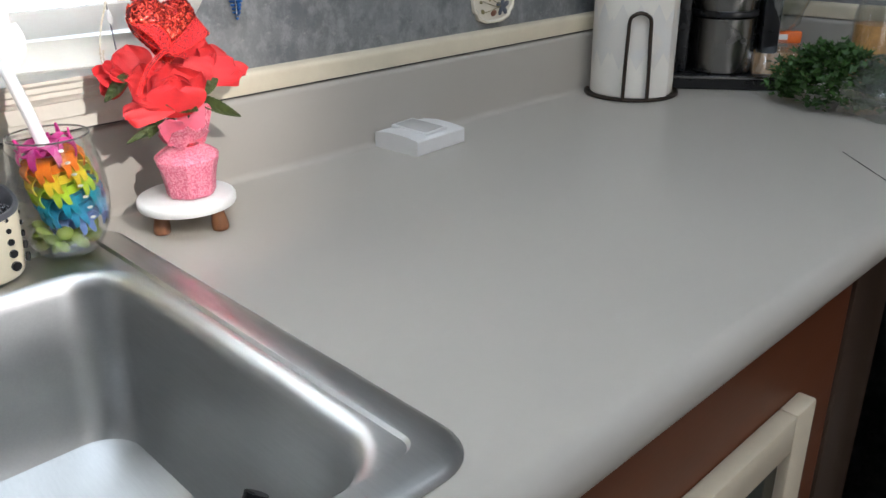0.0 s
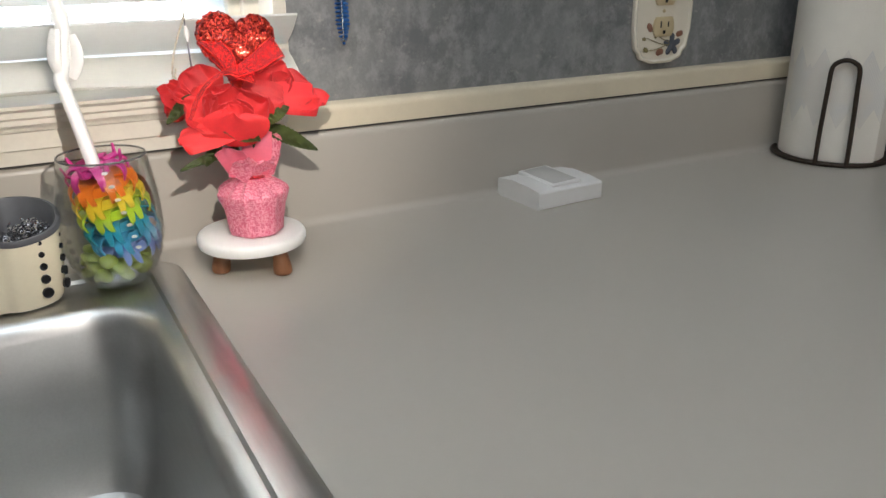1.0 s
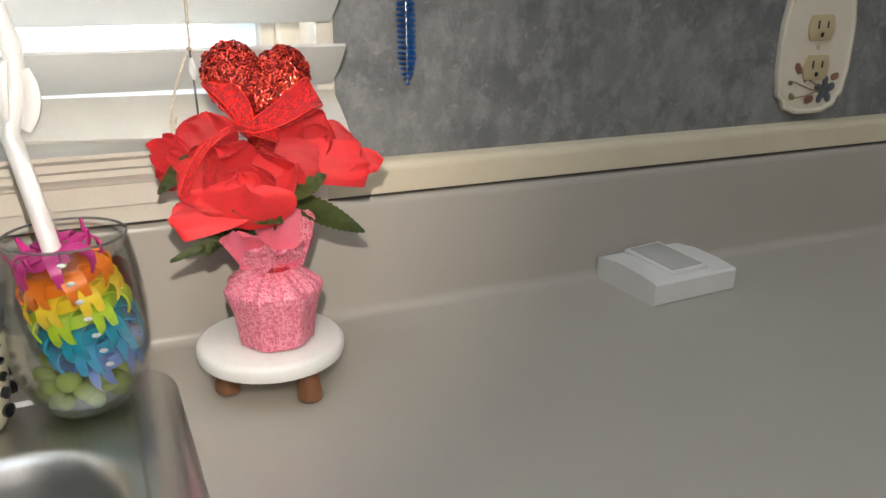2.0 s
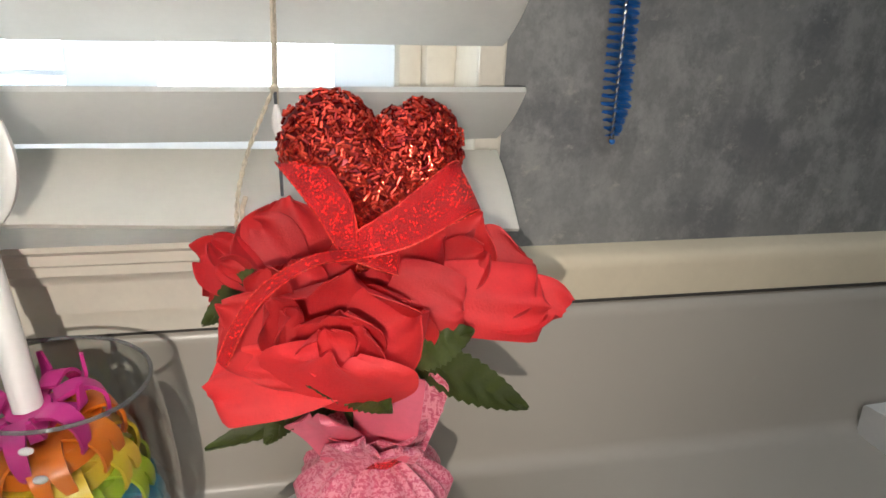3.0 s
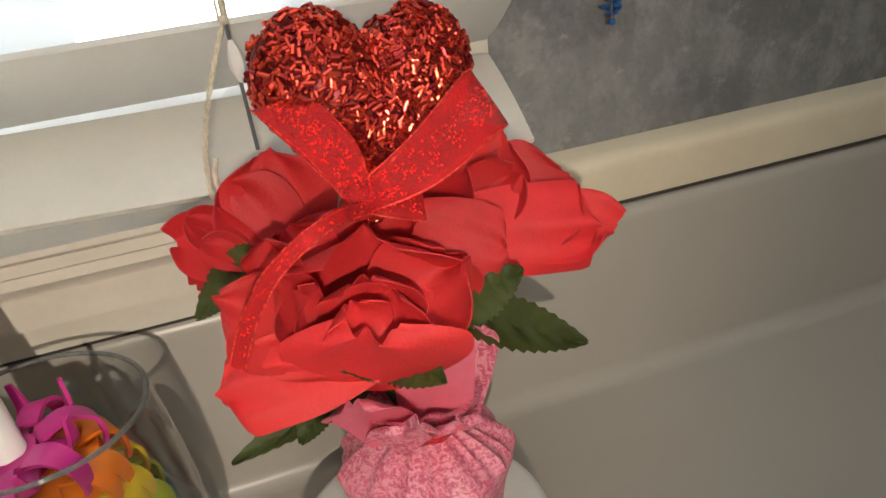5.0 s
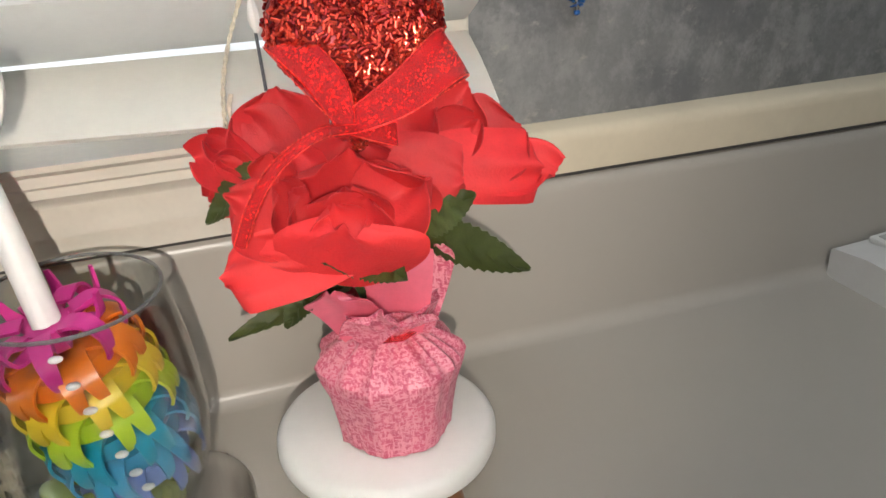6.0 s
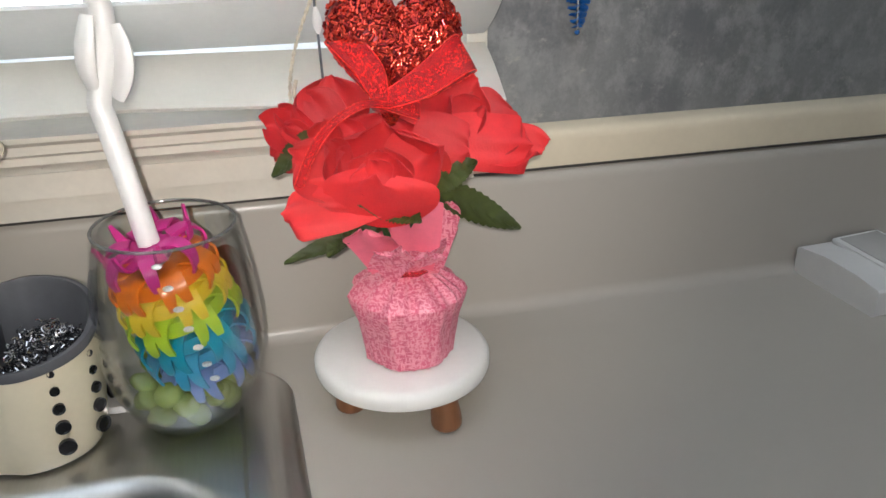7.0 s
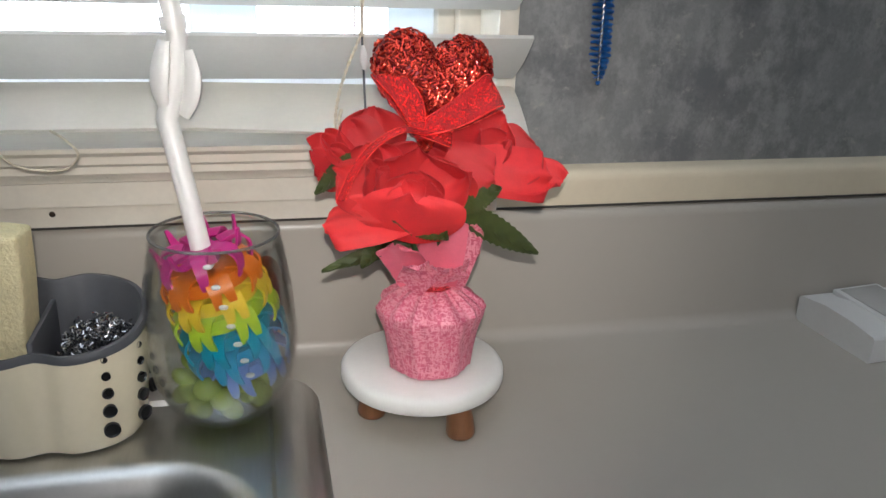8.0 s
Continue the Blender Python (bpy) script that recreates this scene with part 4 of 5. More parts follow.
BOWS = (
    ([loc(0.2622, -0.1200, 1.0961), loc(0.2569, -0.1160, 1.1108), loc(0.2481, -0.1040, 1.1216), loc(0.2495, -0.0980, 1.1187), loc(0.2586, -0.1020, 1.1047), loc(0.2631, -0.1170, 1.0962)],
     [(0.88, -0.23, 0.41), (0.91, -0.32, 0.27), (0.97, -0.21, 0.09), (0.97, -0.21, 0.09), (0.94, -0.24, 0.23), (0.88, -0.23, 0.41)], 0.0169),
    ([loc(0.2622, -0.1200, 1.0961), loc(0.2813, -0.1210, 1.1047), loc(0.3007, -0.1150, 1.1150), loc(0.3055, -0.1060, 1.1119), loc(0.2849, -0.1060, 1.1004), loc(0.2639, -0.1170, 1.0961)],
     [(0.22, -0.63, -0.74), (0.26, -0.63, -0.73), (0.34, -0.49, -0.81), (0.34, -0.49, -0.81), (0.28, -0.56, -0.78), (0.22, -0.63, -0.74)], 0.0189))
TAILS = (
    ([loc(0.2660, -0.1210, 1.0948), loc(0.2493, -0.1385, 1.1002), loc(0.2348, -0.1405, 1.0926), loc(0.2259, -0.1380, 1.0799), loc(0.2194, -0.1350, 1.0642)],
     [(0.06, -0.62, -0.78), (0.12, -0.69, -0.71), (0.56, -0.70, -0.44), (0.73, -0.63, -0.27), (0.77, -0.61, -0.19)], 0.0046),
    ([loc(0.2622, -0.1200, 1.0961), loc(0.2709, -0.1210, 1.0937), loc(0.2796, -0.1200, 1.0904)],
     [(-0.13, -0.59, -0.80), (-0.15, -0.66, -0.74), (-0.15, -0.66, -0.74)], 0.0093))
for pts, across, w in BOWS + TAILS:
    band = part("ribbon_loop", ribbon(pts, w, across, 44, 0.0004, len(pts) > 5), ORGANZA, flowers, "sheer red organza ribbon")
    bm = bmesh.new()
    for s in (-0.5, 0.5):
        e = edge_of(pts, w, across, 90, s)
        for k in range(0, 90):
            m0, m1 = e[k], e[k + 1]
            tube([m0.lerp(m1, 0.1), m0.lerp(m1, 0.9)], 0.00026, 5, bm=bm)
    rr = random.Random(9)
    mid, wide = smooth_path(pts, 121), smooth_path(across, 121)
    for k in range(520 if len(pts) > 5 else 60):
        i = rr.randrange(121)
        p = mid[i] + wide[i].normalized() * rr.uniform(-0.25, 0.25) * w + Vector((0, -0.0003, 0))
        d = Vector((rr.uniform(-1, 1), rr.uniform(-0.3, 0.3), rr.uniform(-1, 1))).normalized() * 0.00028
        tube([p - d, p + d], 0.00012, 4, bm=bm)
    part("glitter_thread", bm, GLITTER, band, "sparkling red edging thread")
bm = bmesh.new()
bmesh.ops.create_icosphere(bm, subdivisions=3, radius=0.0055, matrix=Matrix.Translation(KN + Vector((0, -0.001, 0))) @ Matrix.Diagonal((1.2, 0.7, 0.9, 1)))
for v in bm.verts:
    v.co += v.normal * 0.0008 * noise.noise(v.co * 500)
part("ribbon_knot", bm, ORGANZA, flowers)

# ---------------------------------------------------------------- stemless glass with its contents
GX, GY, GZ = 0.1535, -0.0775, TOP + 0.0056
tumbler = thing("stemless_glass", (GX, GY, GZ), "clear stemless wine glass standing on the sink ledge", "glass")
outer = [(0.0, 0.0), (0.022, 0.0), (0.0265, 0.0022), (0.034, 0.012), (0.0400, 0.026), (0.0432, 0.042), (0.0440, 0.056), (0.0432, 0.070), (0.0412, 0.088), (0.0385, 0.104), (0.0362, 0.1145)]
inner = [(r - 0.0013, z) for r, z in outer[:2:-1]] + [(0.0225, 0.0052), (0.0, 0.0040)]
part("bowl", lathe(outer + [(0.0360, 0.1152), (0.0351, 0.1150)] + inner, 72), CLEAR, tumbler)


def decal(u, v):
    a = radians(18 + 38 * u + 6 * v)
    z = 0.050 + 0.038 * v
    r = 0.0437 - 0.0016 * max(0, (z - 0.062) / 0.02) ** 2
    k = math.sin(math.pi * u) ** 0.5
    z = 0.069 + (z - 0.069) * (0.35 + 0.65 * k)
    return (r * math.cos(a), r * math.sin(a), z)


part("rim", tube([(0.0357 * math.cos(2 * math.pi * i / 72), 0.0357 * math.sin(2 * math.pi * i / 72), 0.1150) for i in range(73)], 0.0009, 8, cap=False), RIMGLASS, tumbler, "polished glass rim, greyed for its dark outline")
part("printed_motif", sheet(decal, 12, 10, 0.0001), DECAL, tumbler, "brown motif printed on the glass")
rnd = random.Random(3)
for k in range(34):
    ring = 0.0 if k < 2 else (0.013 if k < 10 else 0.0235)
    a = k * 2.39996 + 0.3
    bm = bmesh.new()
    bmesh.ops.create_icosphere(bm, subdivisions=3, radius=0.0072)
    bm.transform(Matrix.Diagonal((1.1, 1.0, 0.62, 1)))
    z = 0.0098 + 0.0065 * (k % 3) + (0.004 if ring > 0.02 else 0)
    gem = thing("glass_pebble", (GX + ring * math.cos(a), GY + ring * math.sin(a), GZ + z - 0.004), "rounded green glass pebble in the stemless glass", "glass pebble", "pebbles in the glass")
    bm.transform(pose(0, 0, 0.004, rnd.uniform(-40, 40), rnd.uniform(-40, 40), 0))
    part("pebble", bm, PEBBLE, gem)

# white wand with rainbow rings of plastic fingers, leaning in the glass
wand = thing("finger_wand", (GX, GY, GZ + 0.012), "white plastic wand with rainbow rings of plastic fingers", "wand")
W0 = Vector((0.146 - GX, -0.086 - GY, 1.024 - GZ - 0.012))
W1 = Vector((0.1680 - GX, -0.0790 - GY, 0.0140))


def wl(x, y, z):
    return Vector((x - GX, y - GY, z - GZ - 0.012))


part("handle", tube([W0, wl(0.1405, -0.0795, 1.054), wl(0.1345, -0.0725, 1.084), wl(0.1325, -0.0705, 1.093), wl(0.1345, -0.0695, 1.101), wl(0.1375, -0.0690, 1.112)], 0.0057, 16, 40), WHITEPLASTIC, wand)
part("upper_handle", tube([wl(0.1370, -0.0690, 1.110), wl(0.1400, -0.0685, 1.126), wl(0.1400, -0.0675, 1.143), wl(0.1372, -0.0665, 1.158), wl(0.1335, -0.0655, 1.176), wl(0.1300, -0.065, 1.205)], lambda s: 0.0060 - 0.0012 * s, 16, 30), WHITEPLASTIC, wand)
part("collar", tube([wl(0.1396, -0.0676, 1.1405), wl(0.1388, -0.0672, 1.1475)], 0.0070, 18, 6), WHITEPLASTIC, wand)
for sx, z0, z1 in ((-1, 1.1005, 1.1350), (1, 1.0955, 1.1300)):
    pts = [wl(0.1365 + sx * 0.0050, -0.0715, z0), wl(0.1380 + sx * 0.0078, -0.073, z0 + 0.010), wl(0.1395 + sx * 0.0080, -0.073, z0 + 0.022), wl(0.1398 + sx * 0.0056, -0.071, z1)]
    part("wing", tube(pts, lambda s: 0.0022 + 0.0012 * math.sin(math.pi * s), 12, 20, flat=1.9), WHITEPLASTIC, wand)
axis = (W0 - W1).normalized()


def blade(rail, across, sgn):
    """One flat tapering tine of a claw; the two tines of a claw part from a shared shoulder."""
    mid = smooth_path(rail, 15)

    def fn(u, v):
        w = 0.0088 - 0.0068 * v ** 1.6
        return mid[round(v * 14)] + across * (sgn * (0.0026 + 0.0026 * v ** 1.5) + (u - 0.5) * w)
    return sheet(fn, 4, 14, 0.0014)


ae1 = axis.cross(Vector((0, -1, 0))).normalized()
ae2 = axis.cross(ae1).normalized()
part("core", tube([W1, W0 + axis * 0.002], 0.0042, 12, 4), WHITEPLASTIC, wand)
for k in range(7):
    c = W0 + (W1 - W0) * ((k + 0.25) / 7.15)
    m = RAINBOW[k]
    bm = tube([c - axis * 0.0050, c + axis * 0.0035], 0.0085 if k == 0 else 0.0228 - 0.001 * max(0, k - 4), 24, 3)
    ring = part("finger_ring", bm, m, wand, m.name + " ring of fingers")
    reach = (0.0255, 0.0275, 0.029, 0.030, 0.030, 0.029, 0.0260)[k]
    for i in range(7):
        a = 2 * math.pi * (i + 0.12 * k) / 7 + 0.35
        o = ae1 * math.cos(a) + ae2 * math.sin(a)
        t = axis.cross(o)
        for sgn in (-1, 1):
            if k == 0 and sgn > 0:
                rail = [c + o * 0.005, c + o * 0.013 + axis * 0.0005, c + o * 0.0215 + axis * (0.002 if sgn > 0 else -0.001), c + o * 0.0245 + axis * (0.012 if sgn > 0 else -0.010)]
            else:
                rail = [c + o * 0.010 + axis * 0.0045, c + o * (reach - 0.006) + axis * 0.0050, c + o * reach - axis * 0.0010, c + o * (reach - 0.0005) - axis * 0.0085, c + o * (reach - 0.0025) - axis * (0.0135 if sgn > 0 else 0.0120)]
            part("finger", blade(rail, t, sgn), m, ring)
    f = (Vector((0.1, -1, 0.25)) - axis * axis.dot(Vector((0.1, -1, 0.25)))).normalized()
    bm = bmesh.new()
    bmesh.ops.create_icosphere(bm, subdivisions=2, radius=0.0018, matrix=Matrix.Translation(c + f * (reach + 0.002) + axis * 0.003) @ Matrix.Diagonal((1.5, 1, 0.8, 1)))
    part("stud", bm, WHITEPLASTIC, ring, "small white stud")

# ---------------------------------------------------------------- sponge caddy
CX, CY, CZ = 0.0595, -0.0800, TOP + 0.0056
caddy = thing("sponge_caddy", (CX, CY, CZ), "cream two-lobed sponge caddy with dark grey liner and round holes", "caddy")


def lobes(k, z, flare=0.0, n=96):
    """The two-lobed outline, scaled; its back stands higher than its front."""
    pts = []
    for i in range(n):
        a = 2 * math.pi * i / n
        ca, sa = math.cos(a), math.sin(a)
        x = (0.0500 + flare) * math.copysign(abs(ca) ** 0.82, ca)
        y = (0.0375 + flare * 0.4) * math.copysign(abs(sa) ** 0.82, sa)
        y *= 1 - 0.15 * math.exp(-(x / 0.011) ** 2)
        pts.append((x * k, y * k, z + (0.0 if z < 0.03 else (0.0085 * y / 0.036) * min(1, (z - 0.03) / 0.03))))
    return pts


body_rings = [lobes(0.86, 0.0004), lobes(0.93, 0.0008), lobes(0.965, 0.004), lobes(0.985, 0.010), lobes(1.0, 0.025, 0.001), lobes(1.0, 0.045, 0.0022), lobes(1.0, 0.066, 0.0034)]
in_rings = [lobes(0.95, 0.066, 0.0034), lobes(0.95, 0.03, 0.001), lobes(0.92, 0.006)]
caddy_body = part("body", loops(body_rings + in_rings, True, True, True), CADDY, caddy)
liner = [lobes(1.012, 0.0662, 0.0034), lobes(1.018, 0.0690, 0.0036), lobes(1.0, 0.0712, 0.0034), lobes(0.95, 0.0712, 0.0034), lobes(0.925, 0.0690, 0.0034), lobes(0.925, 0.04, 0.001), lobes(0.90, 0.010), lobes(0.5, 0.009)]
part("liner", loops(liner, True, False, True), GREYPLASTIC, caddy, "dark grey plastic liner")
part("divider", box(-0.0035, -0.0005, -0.030, 0.030, 0.010, 0.068, 0.0008), GREYPLASTIC, caddy)


def hole_disc(x, z, r, angle):
    """A dark round opening with its rim, set on the outside of the lobe."""
    best = min(lobes(1.0, 0.02, 0.0018, 720), key=lambda p: abs(math.atan2(p[1], p[0] - 0.024) - radians(angle)))
    n = Vector((math.cos(radians(angle)), math.sin(radians(angle)) * 1.2, 0)).normalized()
    c = Vector((best[0], best[1], z)) + n * 0.0012
    bm = lathe([(0.0, -0.0002), (r * 0.8, -0.0002), (r, 0.0006), (r * 0.98, -0.0015)], 18)
    bm.transform(Matrix.Translation(c) @ n.to_track_quat("Z", "Y").to_matrix().to_4x4())
    return bm


for angle in (-72, -32, 30, 75, 105):
    for i, z in enumerate((0.0135, 0.0255, 0.0365, 0.0470, 0.0570)):
        part("drain_hole", hole_disc(0, z, 0.0045 - 0.00068 * i, angle), BLACK, caddy_body)

sponge = thing("sponge", (0.0260, -0.0760, CZ + 0.0105), "pale yellow cellulose sponge standing in the caddy", "sponge")
bm = box(-0.016, 0.024, -0.011, 0.012, 0.0, 0.114, 0.003, 3)
bmesh.ops.subdivide_edges(bm, edges=bm.edges[:], cuts=3, use_grid_fill=True)
for v in bm.verts:
    v.co += Vector((noise.noise(v.co * 90), noise.noise(v.co * 90 + Vector((5, 0, 0))), noise.noise(v.co * 90 + Vector((0, 7, 0))))) * 0.0012
bm.transform(pose(0, 0, 0, 3, 4, -6))
part("sponge_block", bm, SPONGE, sponge)

pad = thing("steel_scourer", (0.0845, -0.0830, CZ + 0.0105), "curly stainless steel scourer lying in the caddy", "scourer")
rnd = random.Random(8)
bm = bmesh.new()
for k in range(300):
    a, b = rnd.uniform(0, 2 * math.pi), rnd.uniform(-0.2, 1.0)
    r = math.sqrt(max(0.0, 1 - b * b))
    c = Vector((0.021 * r * math.cos(a), 0.022 * r * math.sin(a), 0.026 + 0.028 * b + 0.30 * 0.021 * r * math.cos(a)))
    q = Euler((rnd.uniform(0, 6), rnd.uniform(0, 6), rnd.uniform(0, 6))).to_matrix()
    rad = rnd.uniform(0.0012, 0.0026)
    pts = [c + q @ Vector((rad * math.cos(t * 1.1), rad * math.sin(t * 1.1), t * 0.0006)) for t in range(12)]
    tube(pts, 0.00028, 4, bm=bm, flat=2.0)
for v in bm.verts:
    v.co.x, v.co.y = max(-0.0205, min(0.0225, v.co.x)), max(-0.024, min(0.026, v.co.y))
part("coil", bm, SCRUB, pad)
bm = bmesh.new()
bmesh.ops.create_icosphere(bm, subdivisions=3, radius=0.0175, matrix=pose(0, 0, 0.019) @ Matrix.Diagonal((1, 1.1, 1.1, 1)))
part("coil_core", bm, GREYPLASTIC, pad)

# ---------------------------------------------------------------- white wall light lying on the worktop
dev = thing("puck_light", (0.6505, -0.0400, TOP), "white plastic push light lying on the worktop", "light", turn=4)
prof = [(-0.0400, 0.0012), (-0.0385, 0.0), (0.0385, 0.0), (0.0400, 0.0012), (0.0400, 0.0195), (0.0385, 0.0212), (0.012, 0.0245), (-0.018, 0.0235), (-0.0385, 0.0208), (-0.0400, 0.0192)]
part("case", extrude_x(prof, -0.0475, 0.0475), WHITEPLASTIC, dev)
bm = box(-0.0215, 0.0215, -0.0330, 0.0330, -0.0015, 0.0030, 0.0012)
bm.transform(pose(0.0, 0.0015, 0.0232, 2.0, -2.0, 0))
part("switch_plate", bm, WHITEPLASTIC, dev)
bm = box(-0.0175, 0.0175, -0.0290, 0.0290, 0.0, 0.0006, 0.0002)
bm.transform(pose(0.0, 0.0015, 0.0263, 2.0, -2.0, 0))
part("window_plate", bm, DEVICETOP, dev, "greyed translucent lens")

# ---------------------------------------------------------------- decorated outlet
plate = thing("outlet_plate", (0.8600, WALL, 1.1135), "cream ceramic outlet plate painted with flowers on the wall", "outlet")


def scallop(k, y):
    pts = []
    for i in range(96):
        a = 2 * math.pi * i / 96
        ca, sa = math.cos(a), math.sin(a)
        x = 0.0470 * math.copysign(abs(ca) ** 0.42, ca)
        z = 0.0640 * math.copysign(abs(sa) ** 0.42, sa)
        w = 1 + 0.035 * math.cos(4 * a) + 0.014 * math.cos(12 * a)
        pts.append((x * k * w, y, z * (1 - (1 - k) * 0.7) * w))
    return pts


part("plate", loops([scallop(0.985, -0.0004), scallop(1.0, -0.003), scallop(0.985, -0.0065), scallop(0.93, -0.0075), scallop(0.88, -0.0052), scallop(0.5, -0.0058), scallop(0.05, -0.0062)], True, True, True), CERAMIC, plate)
for dz in (0.0195, -0.0195):
    bm = bmesh.new()
    rings = []
    for k, y in ((1.0, -0.0050), (1.0, -0.0085), (0.92, -0.0092), (0.05, -0.0092)):
        rings.append([(0.0172 * k * math.copysign(abs(math.cos(t)) ** 0.8, math.cos(t)), y, dz + max(-0.0125, min(0.0125, 0.0172 * math.sin(t))) * k) for t in [2 * math.pi * i / 40 for i in range(40)]])
    sock = part("receptacle", loops(rings, True, True, True), IVORY, plate)
    for x, w, h, z in ((-0.0062, 0.0011, 0.0040, 0.003), (0.0062, 0.0011, 0.0033, 0.003), (0.0, 0.0021, 0.0022, -0.0068)):
        part("slot", box(x - w, x + w, -0.0096, -0.0090, dz + z - h, dz + z + h, 0.0003), BLACK, sock)
bm = lathe([(0.0, 0.0012), (0.0022, 0.0009), (0.0026, 0.0)], 14)
bm.transform(pose(0, -0.0060, 0, 90, 0, 0))
part("screw_head", bm, IVORY, plate)


def painted(points, w):
    bm = bmesh.new()
    for (x0, z0), (x1, z1) in zip(points, points[1:]):
        tube([(x0, -0.0066, z0), (x1, -0.0066, z1)], w, 6, bm=bm, flat=1.0)
    return bm


for p in ([(0.012, -0.044), (-0.004, -0.041), (-0.026, -0.033)], [(0.014, -0.042), (-0.008, -0.048), (-0.030, -0.050)], [(0.012, -0.04), (-0.002, -0.034), (-0.018, -0.024)]):
    part("painted_stem", painted(p, 0.0006), OLIVE, plate)
for x, z, r, m in ((-0.022, -0.020, 0.0052, RUSTPAINT), (-0.026, -0.048, 0.0038, OLIVE), (-0.002, -0.052, 0.0055, RUSTPAINT), (0.030, -0.030, 0.0050, RUSTPAINT), (-0.030, -0.034, 0.0030, OLIVE), (-0.010, -0.031, 0.003, OLIVE)):
    bm = lathe([(0.0, 0.0007), (r * 0.7, 0.0006), (r, 0.0001)], 14, wobble=lambda a, q, zz: q * (1 + 0.25 * math.cos(2 * a + x * 200)))
    bm.transform(pose(x, -0.0060, z, 90, 0, 0))
    part("painted_bud", bm, m, plate)
for k in range(5):
    a = radians(72 * k + 20)
    bm = lathe([(0.0, 0.0008), (0.0040, 0.0006), (0.0058, 0.0001)], 14, wobble=lambda t, q, zz: q * (1 + 0.3 * math.cos(2 * t)))
    bm.transform(pose(0.018 + 0.0075 * math.cos(a), -0.0061, -0.0435 + 0.0075 * math.sin(a), 90, -math.degrees(a), 0))
    part("painted_petal", bm, BLUEPAINT, plate)

# ---------------------------------------------------------------- blue bottle brush hanging on the wall
brush = thing("bottle_brush", (0.4115, 0.0070, 1.10), "blue bristle bottle brush hanging on the wall", "brush")
part("wire", tube([(0.0015, 0, 0.0), (0.0, 0, 0.08), (-0.0045, 0.0, 0.16), (-0.005, 0.004, 0.30), (-0.005, 0.010, 0.31)], 0.0011, 8, 40), SCRUB, brush)
verts, faces = [], []
rnd = random.Random(4)
for k in range(5200):
    s = k / 5200
    z = 0.003 + 0.165 * s
    a = s * 2 * math.pi * 20 + (math.pi if k % 2 else 0) + rnd.uniform(-0.3, 0.3)
    x0 = 0.0015 - 0.006 * (z / 0.165) ** 1.5
    r = 0.0074 * min(1, 0.45 + z * 30) * rnd.uniform(0.9, 1.05)
    o = Vector((math.cos(a), math.sin(a), rnd.uniform(-0.1, 0.1)))
    t = Vector((-math.sin(a), math.cos(a), 0)) * 0.0002
    p, q = Vector((x0, 0, z)), Vector((x0, 0, z)) + o * r
    if q.y > 0.0125:
        q.y = 0.0125
    b = len(verts)
    up = Vector((0, 0, 0.0002))
    verts += [p - t, p + t, p + up, q - t, q + t, q + up]
    faces += [(b, b + 1, b + 4, b + 3), (b + 1, b + 2, b + 5, b + 4), (b + 2, b, b + 3, b + 5), (b + 3, b + 4, b + 5)]
me = bpy.data.meshes.new("bristles")
me.from_pydata([tuple(v) for v in verts], [], faces)
me.materials.append(BLUE)
bristles = new("bristles", me)
bristles.parent = brush
tagged(bristles, "spiral of blue nylon bristles", kind="stuff")
bm = bmesh.new()
bmesh.ops.create_icosphere(bm, subdivisions=2, radius=0.0017, matrix=pose(0.0016, 0, 0.0))
part("tip", bm, BLUE, brush)

# ---------------------------------------------------------------- kitchen paper on its wire holder
TX, TY = 1.118, -0.070
holder = thing("paper_towel_holder", (TX, TY, TOP), "dark bronze wire holder for kitchen paper", "holder")


def ring_points(r, z, n=64, a0=0):
    return [(r * math.cos(2 * math.pi * i / n + a0), r * math.sin(2 * math.pi * i / n + a0), z) for i in range(n + 1)]


part("base_ring", tube(ring_points(0.0765, 0.0034), 0.0032, 10), WIRE, holder)
part("base_disc", lathe([(0.0, 0.0030), (0.074, 0.0030), (0.0745, 0.0042), (0.0, 0.0046)], 48), WIRE, holder)
part("center_rod", tube([(0, 0, 0.004), (0, 0, 0.33)], 0.004, 10), WIRE, holder)
bm = bmesh.new()
bmesh.ops.create_uvsphere(bm, u_segments=16, v_segments=10, radius=0.010, matrix=pose(0, 0, 0.338))
part("finial", bm, WIRE, holder)
fd = Vector((-0.78, -0.62, 0)).normalized()
sd = Vector((-fd.y, fd.x, 0))
arch = [fd * 0.0765 + sd * 0.0195 * s + Vector((0, 0, z)) for s, z in ((1, 0.004), (0.98, 0.05), (0.9, 0.105))]
arch += [fd * 0.0775 + sd * 0.0175 * math.cos(radians(a)) + Vector((0, 0, 0.125 + 0.0175 * math.sin(radians(a)))) for a in (20, 55, 90, 125, 160)]
arch += [fd * 0.0765 + sd * 0.0195 * s + Vector((0, 0, z)) for s, z in ((-0.9, 0.105), (-0.98, 0.05), (-1, 0.004))]
part("side_loop", tube(arch, 0.0031, 10, 70), WIRE, holder)
roll = thing("paper_towel_roll", (TX, TY, TOP + 0.0048), "white kitchen paper roll with grey diamond print", "paper towel")
part("paper", lathe([(0.021, 0.0), (0.068, 0.0), (0.0692, 0.0012), (0.0694, 0.14), (0.0692, 0.2768), (0.068, 0.278), (0.021, 0.278), (0.021, 0.0)], 96, wobble=lambda a, r, z: r * (1 + 0.004 * math.cos(3 * a + 9 * z))), TOWEL, roll)
part("core_tube", lathe([(0.0195, 0.0), (0.0207, 0.0), (0.0207, 0.279), (0.0195, 0.279), (0.0195, 0.0)], 32), CARD, roll)


